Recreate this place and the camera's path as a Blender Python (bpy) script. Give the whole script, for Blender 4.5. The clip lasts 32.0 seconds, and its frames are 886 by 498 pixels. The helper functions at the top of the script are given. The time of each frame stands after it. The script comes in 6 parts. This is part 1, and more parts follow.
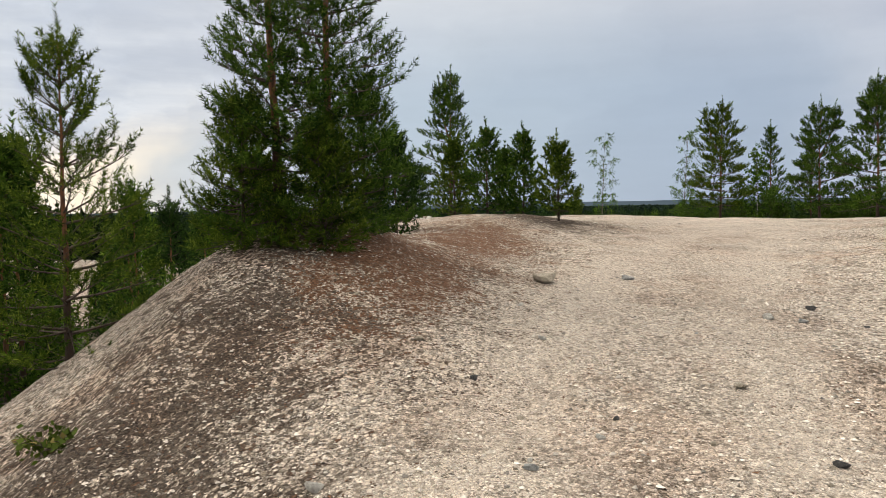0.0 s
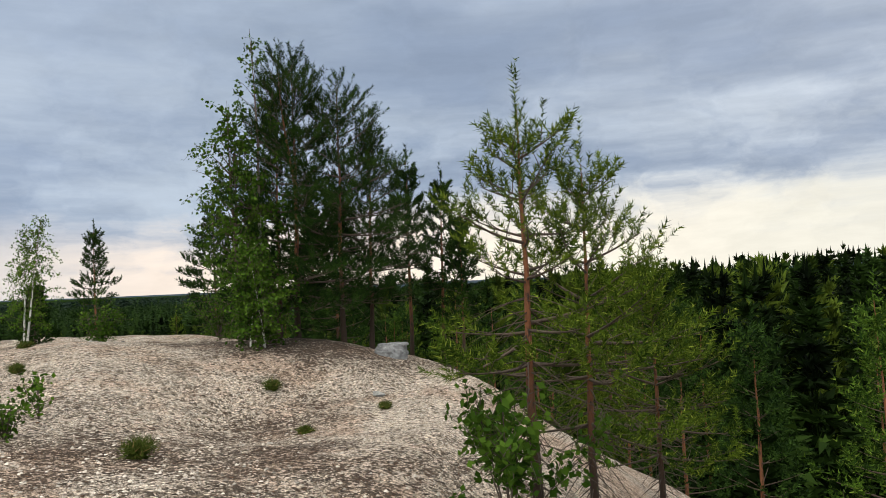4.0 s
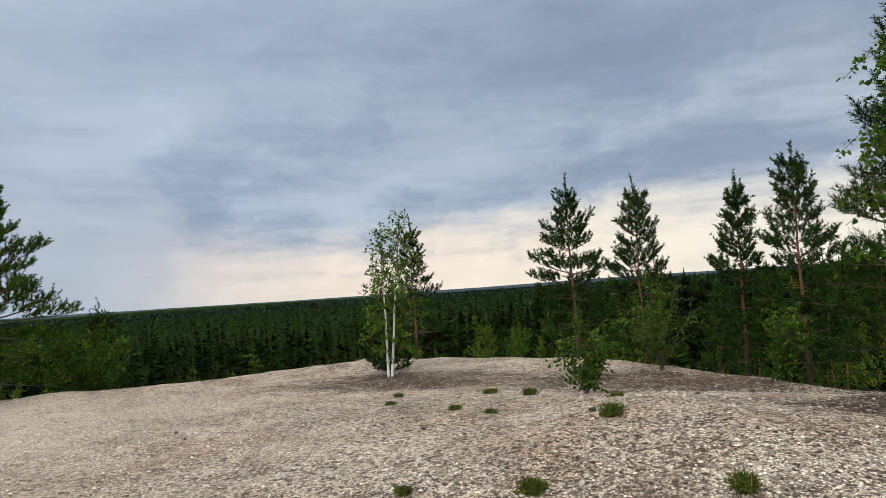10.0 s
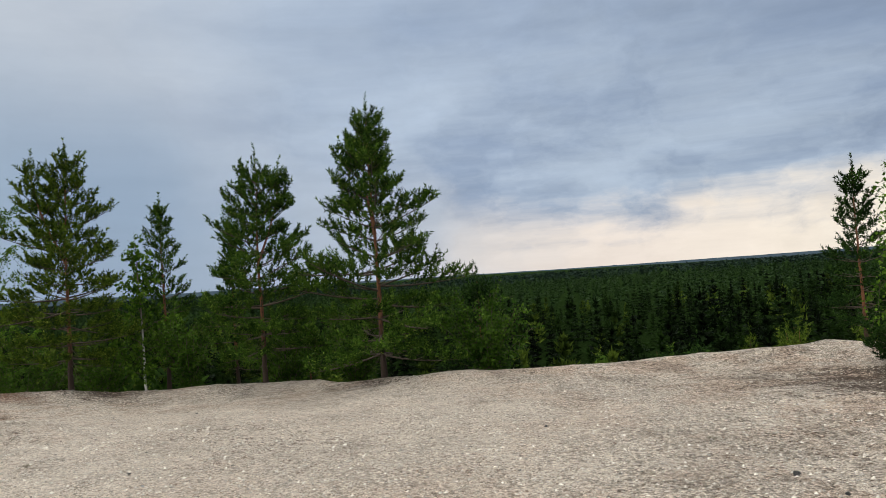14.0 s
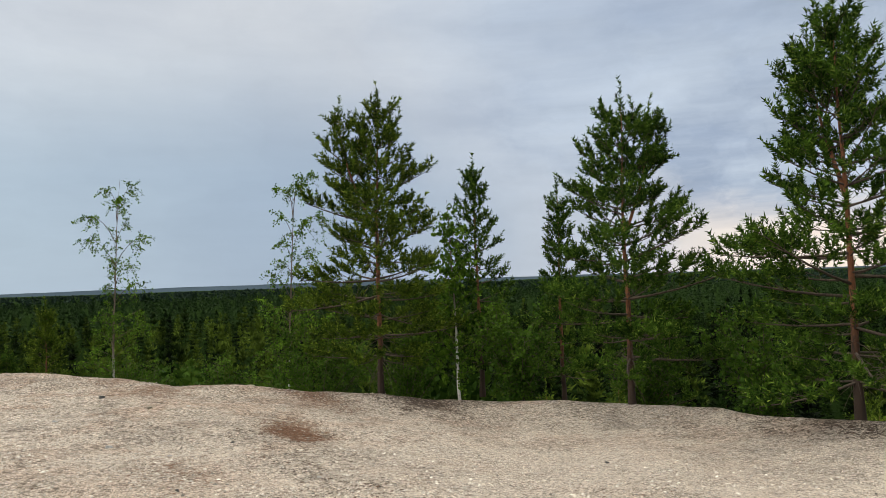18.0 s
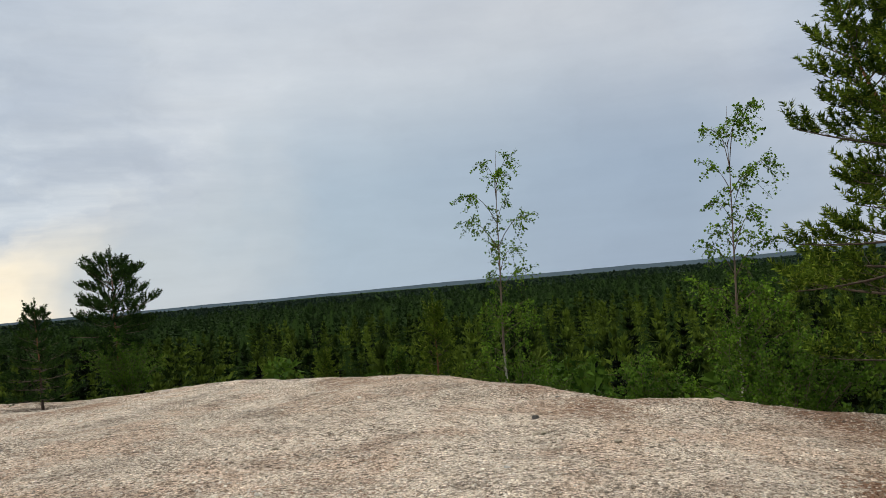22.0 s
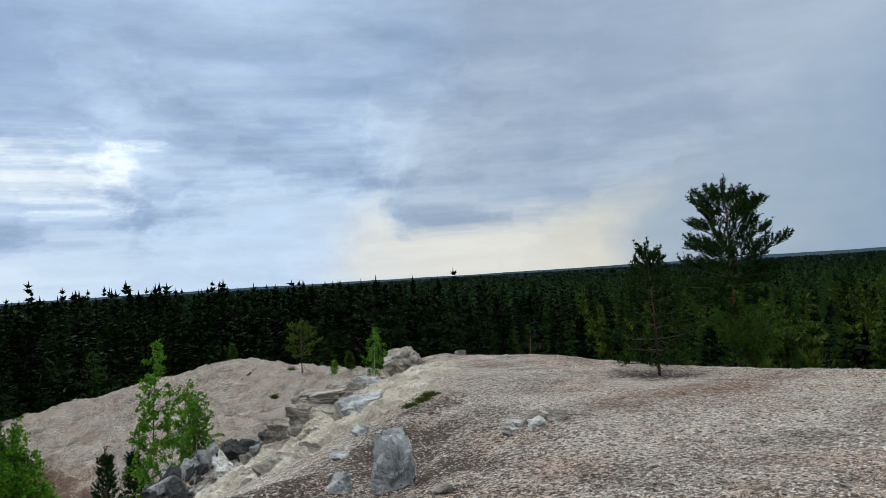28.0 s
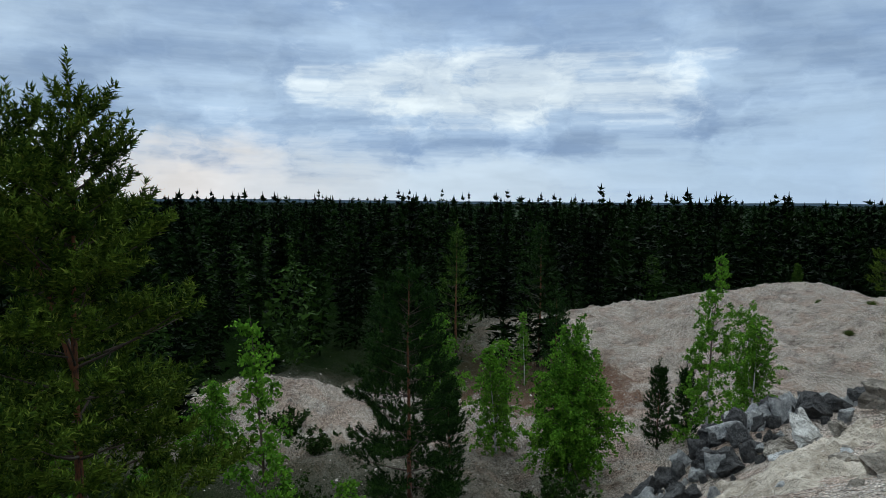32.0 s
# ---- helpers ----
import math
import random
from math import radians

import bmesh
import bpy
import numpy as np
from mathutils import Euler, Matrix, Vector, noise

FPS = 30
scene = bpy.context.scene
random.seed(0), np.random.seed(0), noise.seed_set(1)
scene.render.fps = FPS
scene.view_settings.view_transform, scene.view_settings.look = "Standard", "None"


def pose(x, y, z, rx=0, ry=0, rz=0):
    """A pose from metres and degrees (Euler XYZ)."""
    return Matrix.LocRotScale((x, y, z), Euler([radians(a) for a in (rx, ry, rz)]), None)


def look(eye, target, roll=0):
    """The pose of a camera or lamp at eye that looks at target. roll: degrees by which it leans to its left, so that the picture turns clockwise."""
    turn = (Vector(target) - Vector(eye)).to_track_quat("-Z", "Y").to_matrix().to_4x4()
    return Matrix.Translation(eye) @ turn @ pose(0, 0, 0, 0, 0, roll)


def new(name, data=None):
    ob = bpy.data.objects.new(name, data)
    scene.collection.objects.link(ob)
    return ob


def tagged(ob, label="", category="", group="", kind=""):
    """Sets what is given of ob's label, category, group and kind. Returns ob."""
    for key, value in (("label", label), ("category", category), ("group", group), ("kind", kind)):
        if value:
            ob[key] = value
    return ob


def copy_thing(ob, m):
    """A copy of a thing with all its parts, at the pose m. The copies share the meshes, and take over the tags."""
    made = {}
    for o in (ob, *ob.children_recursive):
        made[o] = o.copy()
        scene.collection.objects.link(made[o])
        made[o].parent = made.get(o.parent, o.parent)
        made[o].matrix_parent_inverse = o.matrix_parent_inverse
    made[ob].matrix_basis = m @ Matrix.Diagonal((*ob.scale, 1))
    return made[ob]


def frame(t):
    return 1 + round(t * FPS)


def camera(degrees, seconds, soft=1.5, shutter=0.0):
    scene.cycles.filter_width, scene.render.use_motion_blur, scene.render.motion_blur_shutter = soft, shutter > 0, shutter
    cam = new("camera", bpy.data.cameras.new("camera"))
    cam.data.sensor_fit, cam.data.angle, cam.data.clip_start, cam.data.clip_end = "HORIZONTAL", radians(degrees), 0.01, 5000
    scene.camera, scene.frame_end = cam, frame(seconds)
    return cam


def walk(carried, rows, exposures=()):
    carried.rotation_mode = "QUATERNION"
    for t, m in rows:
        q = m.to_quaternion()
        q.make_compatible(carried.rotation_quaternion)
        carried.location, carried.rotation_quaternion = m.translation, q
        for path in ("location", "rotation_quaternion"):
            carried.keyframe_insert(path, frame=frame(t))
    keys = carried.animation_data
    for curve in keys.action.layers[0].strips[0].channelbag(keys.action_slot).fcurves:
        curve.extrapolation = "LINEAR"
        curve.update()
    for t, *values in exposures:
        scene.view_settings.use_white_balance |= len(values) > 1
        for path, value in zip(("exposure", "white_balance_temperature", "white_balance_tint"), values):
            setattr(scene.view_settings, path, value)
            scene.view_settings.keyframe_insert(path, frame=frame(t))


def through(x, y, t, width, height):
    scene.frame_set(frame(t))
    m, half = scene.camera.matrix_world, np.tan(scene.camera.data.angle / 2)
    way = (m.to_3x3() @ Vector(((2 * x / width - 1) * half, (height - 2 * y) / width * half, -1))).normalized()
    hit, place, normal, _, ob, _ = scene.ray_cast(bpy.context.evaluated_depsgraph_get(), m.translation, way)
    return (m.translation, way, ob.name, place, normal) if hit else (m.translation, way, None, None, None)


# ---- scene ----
cam = camera(61.48, 32.0, soft=0.7)
PATH = [
    (0.0, pose(6.628, -1.969, 0.248, 86.86, 1.12, 93.53)),
    (0.5, pose(6.020, -1.876, 0.312, 87.57, 1.33, 87.11)),
    (1.0, pose(5.398, -1.770, 0.373, 87.56, 2.34, 78.61)),
    (1.5, pose(4.771, -1.639, 0.441, 87.69, 2.26, 67.68)),
    (2.0, pose(4.155, -1.487, 0.519, 88.83, 1.98, 54.83)),
    (2.5, pose(3.564, -1.285, 0.595, 89.58, 2.33, 46.01)),
    (3.0, pose(3.009, -1.068, 0.658, 90.30, 2.63, 33.31)),
    (3.5, pose(2.423, -0.811, 0.715, 91.95, 2.29, 22.68)),
    (5.5, pose(0.115, 0.191, 0.831, 92.70, 3.64, 1.61)),
    (6.0, pose(-0.447, 0.386, 0.855, 92.69, 3.16, 7.90)),
    (6.5, pose(-1.020, 0.607, 0.886, 91.94, 3.64, 14.37)),
    (7.0, pose(-1.589, 0.851, 0.930, 91.44, 4.47, 18.07)),
    (7.5, pose(-2.130, 1.096, 0.969, 91.04, 4.31, 19.45)),
    (8.0, pose(-2.664, 1.308, 1.020, 91.67, 5.15, 22.18)),
    (8.5, pose(-3.191, 1.516, 1.060, 91.72, 4.38, 22.69)),
    (9.0, pose(-3.745, 1.727, 1.111, 92.03, 3.00, 23.68)),
    (9.5, pose(-4.280, 1.918, 1.162, 92.47, 3.42, 24.92)),
    (10.0, pose(-4.811, 2.127, 1.217, 93.24, 3.94, 27.19)),
    (10.5, pose(-5.313, 2.309, 1.253, 93.38, 4.33, 28.22)),
    (11.0, pose(-5.882, 2.521, 1.279, 93.41, 4.77, 29.21)),
    (11.5, pose(-6.464, 2.697, 1.297, 92.91, 3.64, 28.88)),
    (12.0, pose(-7.050, 2.849, 1.306, 92.54, 1.87, 30.37)),
    (12.5, pose(-7.659, 2.976, 1.308, 91.30, 1.26, 36.19)),
    (13.0, pose(-8.253, 3.069, 1.307, 90.27, 2.57, 41.61)),
    (13.5, pose(-8.846, 3.146, 1.312, 91.27, 3.14, 45.11)),
    (14.0, pose(-9.444, 3.179, 1.312, 92.22, 3.92, 47.21)),
    (14.5, pose(-10.085, 3.229, 1.310, 92.25, 4.18, 50.19)),
    (16.5, pose(-12.795, 3.569, 1.312, 91.66, 5.29, 55.64)),
    (17.0, pose(-13.390, 3.557, 1.323, 92.84, 4.79, 57.76)),
    (17.5, pose(-13.945, 3.500, 1.334, 93.26, 3.30, 60.82)),
    (18.0, pose(-14.496, 3.435, 1.345, 92.50, 1.99, 63.84)),
    (18.5, pose(-15.047, 3.387, 1.350, 91.19, 2.29, 66.63)),
    (19.0, pose(-15.603, 3.336, 1.352, 90.28, 2.28, 70.59)),
    (19.5, pose(-16.140, 3.252, 1.344, 90.81, 3.38, 74.21)),
    (20.0, pose(-16.654, 3.164, 1.335, 90.64, 3.03, 77.22)),
    (20.5, pose(-17.160, 3.047, 1.331, 90.50, 3.30, 79.42)),
    (21.0, pose(-17.628, 2.935, 1.331, 91.34, 4.49, 83.82)),
    (21.5, pose(-18.125, 2.779, 1.338, 92.56, 4.64, 88.06)),
    (22.0, pose(-18.625, 2.612, 1.354, 92.78, 5.15, 88.50)),
    (22.5, pose(-19.130, 2.412, 1.370, 92.91, 4.90, 89.76)),
    (23.0, pose(-19.619, 2.187, 1.373, 93.17, 4.33, 91.20)),
    (23.5, pose(-20.120, 1.932, 1.354, 93.02, 2.39, 94.25)),
    (24.0, pose(-20.607, 1.638, 1.325, 92.15, 1.22, 97.62)),
    (24.5, pose(-21.033, 1.359, 1.296, 91.68, 2.60, 100.29)),
    (25.0, pose(-21.479, 1.069, 1.284, 91.29, 3.58, 103.13)),
    (25.5, pose(-21.888, 0.801, 1.291, 91.65, 4.69, 107.23)),
    (27.5, pose(-22.985, -0.211, 1.365, 92.49, 3.90, 126.44)),
    (28.0, pose(-23.203, -0.535, 1.399, 92.20, 3.71, 129.97)),
    (28.5, pose(-23.400, -0.857, 1.422, 92.55, 3.65, 137.43)),
    (29.0, pose(-23.551, -1.184, 1.425, 91.99, 4.33, 141.93)),
    (29.5, pose(-23.691, -1.505, 1.426, 91.04, 4.22, 145.43)),
    (30.0, pose(-23.856, -1.822, 1.432, 90.31, 2.34, 149.73)),
    (30.5, pose(-23.979, -2.135, 1.427, 90.50, 1.19, 153.09)),
    (31.0, pose(-24.079, -2.423, 1.416, 89.81, 0.72, 158.51)),
    (31.5, pose(-24.152, -2.669, 1.409, 87.99, 0.41, 164.94)),
    (32.0, pose(-24.191, -2.902, 1.408, 86.51, -0.40, 171.01)),
]
EXPOSURES = [(0.0, 0.25, 7400, 11), (1.0, 0.15, 7350, 10), (2.0, 0.06, 7200, 9), (3.5, 0.12, 7000, 8), (6.0, 0.14, 6950, 8), (9.0, 0.02, 6950, 8), (12.0, -0.1, 6600, 7), (15.0, 0.0, 6800, 7), (18.0, 0.15, 7100, 8), (20.0, 0.15, 7500, 9), (22.0, 0.05, 7100, 8), (27.0, -0.3, 6100, 6), (32.0, -0.65, 5700, 2)]
CLOUD_STRENGTH, ZENITH, SUN_STRENGTH = 1.25, 3.9, 2.2
# sky tones by bearing (a share of the full turn, 0.333 is +y, growing to the left)
SKY_LOW = [(0.0, (0.55, 0.60, 0.66)), (0.25, (0.64, 0.65, 0.64)), (0.30, (0.68, 0.67, 0.63)), (0.335, (0.76, 0.73, 0.68)), (0.39, (0.80, 0.72, 0.65)), (0.43, (0.74, 0.66, 0.62)), (0.485, (0.38, 0.44, 0.55)),
           (0.53, (0.26, 0.34, 0.47)), (0.60, (0.32, 0.41, 0.53)), (0.642, (0.42, 0.48, 0.56)), (0.664, (0.78, 0.72, 0.62)), (0.69, (0.86, 0.80, 0.72)), (0.728, (0.62, 0.73, 0.89)),
           (0.75, (0.64, 0.75, 0.90)), (0.81, (0.84, 0.89, 0.96)), (0.86, (1.08, 0.94, 0.86)), (0.92, (0.58, 0.64, 0.70)), (1.0, (0.55, 0.60, 0.66))]
SKY_DECK = [(0.0, (0.42, 0.48, 0.57)), (0.25, (0.36, 0.42, 0.53)), (0.40, (0.28, 0.35, 0.475)), (0.47, (0.31, 0.385, 0.52)), (0.55, (0.43, 0.48, 0.57)), (0.62, (0.44, 0.50, 0.60)),
            (0.68, (0.42, 0.49, 0.60)), (0.72, (0.48, 0.58, 0.74)), (0.80, (0.53, 0.64, 0.82)), (1.0, (0.42, 0.48, 0.57))]
SKY_STRIP = [(0.0, 0.12), (0.25, 0.11), (0.35, 0.12), (0.40, 0.09), (0.43, 0.07), (0.49, 0.17), (0.55, 0.30), (0.60, 0.27), (0.645, 0.15), (0.67, 0.085), (0.69, 0.075), (0.71, 0.13), (0.78, 0.08), (0.87, 0.08), (1.0, 0.12)]
SKY_CONTRAST = [(0.0, 0.7), (0.30, 0.85), (0.45, 0.7), (0.52, 0.3), (0.60, 0.3), (0.66, 0.5), (0.72, 1.0), (0.85, 1.0), (1.0, 0.8)]
walk(cam, PATH, EXPOSURES)

# ---- world and sun ----
world = bpy.data.worlds.new("overcast_evening")
scene.world = world
world.use_nodes = True


class Nodes:
    """Short hand for building a node tree."""

    def __init__(self, tree):
        self.tree = tree
        tree.nodes.clear()

    def add(self, kind, **values):
        node = self.tree.nodes.new(kind)
        for key, value in values.items():
            node.inputs[key].default_value = value
        return node

    def link(self, a, b):
        self.tree.links.new(a, b)

    def math(self, op, a, b=None, c=None, clamp=False):
        node = self.tree.nodes.new("ShaderNodeMath")
        node.operation, node.use_clamp = op, clamp
        for i, v in enumerate((a, b, c)):
            if v is None:
                continue
            if isinstance(v, (int, float)):
                node.inputs[i].default_value = v
            else:
                self.link(v, node.inputs[i])
        return node.outputs[0]

    def span(self, value, lo, hi, a=0.0, b=1.0):
        node = self.tree.nodes.new("ShaderNodeMapRange")
        node.interpolation_type = "SMOOTHSTEP"
        self.link(value, node.inputs["Value"])
        for key, v in zip(("From Min", "From Max", "To Min", "To Max"), (lo, hi, a, b)):
            node.inputs[key].default_value = v
        return node.outputs["Result"]

    def mix(self, factor, a, b, mode="MIX"):
        node = self.tree.nodes.new("ShaderNodeMix")
        node.data_type, node.blend_type = "RGBA", mode
        for socket, v in ((node.inputs[0], factor), (node.inputs[6], a), (node.inputs[7], b)):
            if isinstance(v, (int, float)):
                socket.default_value = v
            elif isinstance(v, tuple):
                socket.default_value = (*v, 1)
            else:
                self.link(v, socket)
        return node.outputs[2]

    def noise(self, vector, scale, detail=4.0, rough=0.55, lacunarity=2.0, distortion=0.0):
        node = self.add("ShaderNodeTexNoise", Scale=scale, Detail=detail, Roughness=rough, Lacunarity=lacunarity, Distortion=distortion)
        if vector is not None:
            self.link(vector, node.inputs["Vector"])
        return node.outputs["Fac"]

    def ramp(self, factor, stops):
        node = self.tree.nodes.new("ShaderNodeValToRGB")
        node.color_ramp.interpolation = "EASE"
        for i, (at, col) in enumerate(stops):
            e = node.color_ramp.elements[i] if i < 2 else node.color_ramp.elements.new(at)
            e.position, e.color = at, (*col, 1)
        self.link(factor, node.inputs[0])
        return node.outputs[0]


SUN_BEARING = 165.0  # degrees left of +y, behind the torn cloud
w = Nodes(world.node_tree)
sky = w.add("ShaderNodeTexSky")
sky.sky_type, sky.sun_disc = "NISHITA", False
sky.sun_elevation, sky.sun_rotation = radians(40), radians(-SUN_BEARING)
coord = w.add("ShaderNodeTexCoord").outputs["Generated"]
sep = w.add("ShaderNodeSeparateXYZ")
w.link(coord, sep.inputs[0])
dx, dy, dz = sep.outputs
up = w.math("MAXIMUM", dz, 0.0)
# a cloud deck seen in perspective: directions thrown on a level plane, softened towards the horizon
den = w.math("ADD", up, 0.14)
plane = w.add("ShaderNodeCombineXYZ")
w.link(w.math("DIVIDE", dx, den), plane.inputs[0])
w.link(w.math("DIVIDE", dy, den), plane.inputs[1])
deck = plane.outputs[0]
billow = w.noise(deck, 0.95, 8.0, 0.50, 2.1, 0.0)
streak_map = w.add("ShaderNodeMapping")
streak_map.inputs["Rotation"].default_value = (0, 0, radians(35))
streak_map.inputs["Scale"].default_value = (0.55, 1.05, 1.0)
w.link(deck, streak_map.inputs[0])
streak = w.noise(streak_map.outputs[0], 0.8, 4.0, 0.48, 2.0, 0.0)
# bearing as a share of the full turn, from 120 degrees right of +y round to the left; the seam lies behind the walk
ca, sa = math.cos(radians(60)), math.sin(radians(60))
ahead = w.math("ADD", w.math("MULTIPLY", dy, ca), w.math("MULTIPLY", dx, -sa))
leftw = w.math("ADD", w.math("MULTIPLY", dx, -ca), w.math("MULTIPLY", dy, -sa))
bearing = w.math("ADD", w.math("DIVIDE", w.math("ARCTAN2", leftw, ahead), 2 * math.pi), 0.5)
drift = w.noise(coord, 5.0, 4.0, 0.55)
bearing = w.math("ADD", bearing, w.math("MULTIPLY", w.math("SUBTRACT", drift, 0.5), 0.055))
low_light, deck_tone = w.ramp(bearing, SKY_LOW), w.ramp(bearing, SKY_DECK)
strip_top, contrast = w.ramp(bearing, [(a, (h, h, h)) for a, h in SKY_STRIP]), w.ramp(bearing, [(a, (c, c, c)) for a, c in SKY_CONTRAST])
# banks of cloud lying over the horizon
bank_at = w.add("ShaderNodeCombineXYZ")
w.link(w.math("MULTIPLY", bearing, 42.0), bank_at.inputs[0])
w.link(w.math("MULTIPLY", up, 21.0), bank_at.inputs[1])
bank = w.noise(bank_at.outputs[0], 0.8, 9.0, 0.58, 2.1, 0.0)
low_share = w.span(up, 0.10, 0.34, 0.62, 0.12)
plane_cloud = w.math("ADD", w.math("MULTIPLY", billow, 0.5), w.math("MULTIPLY", streak, 0.5))
cloud = w.math("ADD", w.math("MULTIPLY", bank, low_share), w.math("MULTIPLY", plane_cloud, w.math("SUBTRACT", 1.0, low_share)))
bright = w.mix(1.0, deck_tone, (1.45, 1.38, 1.28), "MULTIPLY")
shade = w.mix(1.0, deck_tone, (0.66, 0.70, 0.78), "MULTIPLY")
bands = w.mix(w.span(cloud, 0.38, 0.63), shade, bright)
tone = w.mix(contrast, w.mix(1.0, deck_tone, (1.05, 1.04, 1.03), "MULTIPLY"), bands)
edge_noise = w.math("MULTIPLY", w.math("SUBTRACT", cloud, 0.5), w.math("MULTIPLY", contrast, 0.30))
level = w.math("DIVIDE", w.math("SUBTRACT", up, edge_noise), strip_top)
tone = w.mix(w.span(level, 0.45, 1.2, 1.0, 0.0), tone, low_light)
# torn gap where the cloud is thin, far to the south
gap_b = w.span(w.math("ABSOLUTE", w.math("SUBTRACT", bearing, (168 + 120) / 360.0)), 0.01, 0.075, 1.0, 0.0)
gap_z = w.span(w.math("ABSOLUTE", w.math("SUBTRACT", up, 0.15)), 0.0, 0.10, 1.0, 0.0)
rag_at = w.add("ShaderNodeCombineXYZ")
w.link(w.math("MULTIPLY", bearing, 56.0), rag_at.inputs[0])
w.link(w.math("MULTIPLY", up, 30.0), rag_at.inputs[1])
rag = w.noise(rag_at.outputs[0], 1.0, 9.0, 0.58, 2.2)
gap = w.span(w.math("ADD", w.math("MULTIPLY", gap_b, gap_z), w.math("MULTIPLY", w.math("SUBTRACT", rag, 0.5), 2.4)), 0.34, 1.0)
gap = w.math("MULTIPLY", gap, w.span(gap_b, 0.0, 0.3))
tone = w.mix(w.math("MULTIPLY", gap, 0.95), tone, w.mix(w.span(cloud, 0.4, 0.62), (0.78, 0.82, 0.88), (1.22, 1.19, 1.13)))
# shreds of cloud where the deck is broken
shred = w.math("ADD", 1.0, w.math("MULTIPLY", w.math("SUBTRACT", rag, 0.5), w.math("MULTIPLY", contrast, 0.5)))
shreds = w.tree.nodes.new("ShaderNodeVectorMath")
shreds.operation = "SCALE"
w.link(tone, shreds.inputs[0])
w.link(shred, shreds.inputs["Scale"])
tone = shreds.outputs[0]
# overcast brightens and whitens towards the zenith
tone = w.mix(w.span(up, 0.35, 0.9), tone, (0.62, 0.61, 0.585))
zen = w.span(up, 0.33, 0.95, 1.0, ZENITH)
vm = w.tree.nodes.new("ShaderNodeVectorMath")
vm.operation = "SCALE"
w.link(tone, vm.inputs[0])
w.link(zen, vm.inputs["Scale"])
bg_cloud = w.add("ShaderNodeBackground", Strength=CLOUD_STRENGTH)
w.link(vm.outputs[0], bg_cloud.inputs[0])
bg_sky = w.add("ShaderNodeBackground", Strength=0.06)
w.link(sky.outputs[0], bg_sky.inputs[0])
both = w.add("ShaderNodeMixShader", Fac=0.94)
w.link(bg_sky.outputs[0], both.inputs[1])
w.link(bg_cloud.outputs[0], both.inputs[2])
out = w.add("ShaderNodeOutputWorld")
w.link(both.outputs[0], out.inputs[0])

sun = new("sun", bpy.data.lights.new("sun", "SUN"))
sun.data.energy, sun.data.angle, sun.data.color = SUN_STRENGTH, radians(40), (1.0, 0.96, 0.90)
sun.matrix_world = look((0, 0, 30), (12 * math.sin(radians(SUN_BEARING)), -12 * math.cos(radians(SUN_BEARING)), 30 - 6.5))

# ---- materials ----
def material(name, rough=0.85, spec=0.3):
    m = bpy.data.materials.new(name)
    m.use_nodes = True
    n = Nodes(m.node_tree)
    bsdf = n.add("ShaderNodeBsdfPrincipled", Roughness=rough)
    bsdf.inputs["Specular IOR Level"].default_value = spec
    o = n.add("ShaderNodeOutputMaterial")
    n.link(bsdf.outputs[0], o.inputs[0])
    return m, n, bsdf


def object_coord(n):
    return n.add("ShaderNodeTexCoord").outputs["Object"]


def attr(n, name):
    a = n.add("ShaderNodeAttribute")
    a.attribute_name = name
    return a.outputs["Fac"]


def bump(n, bsdf, height, strength, distance):
    b = n.add("ShaderNodeBump", Strength=strength, Distance=distance)
    n.link(height, b.inputs["Height"])
    n.link(b.outputs[0], bsdf.inputs["Normal"])


def island(n):
    return n.add("ShaderNodeNewGeometry").outputs["Random Per Island"]


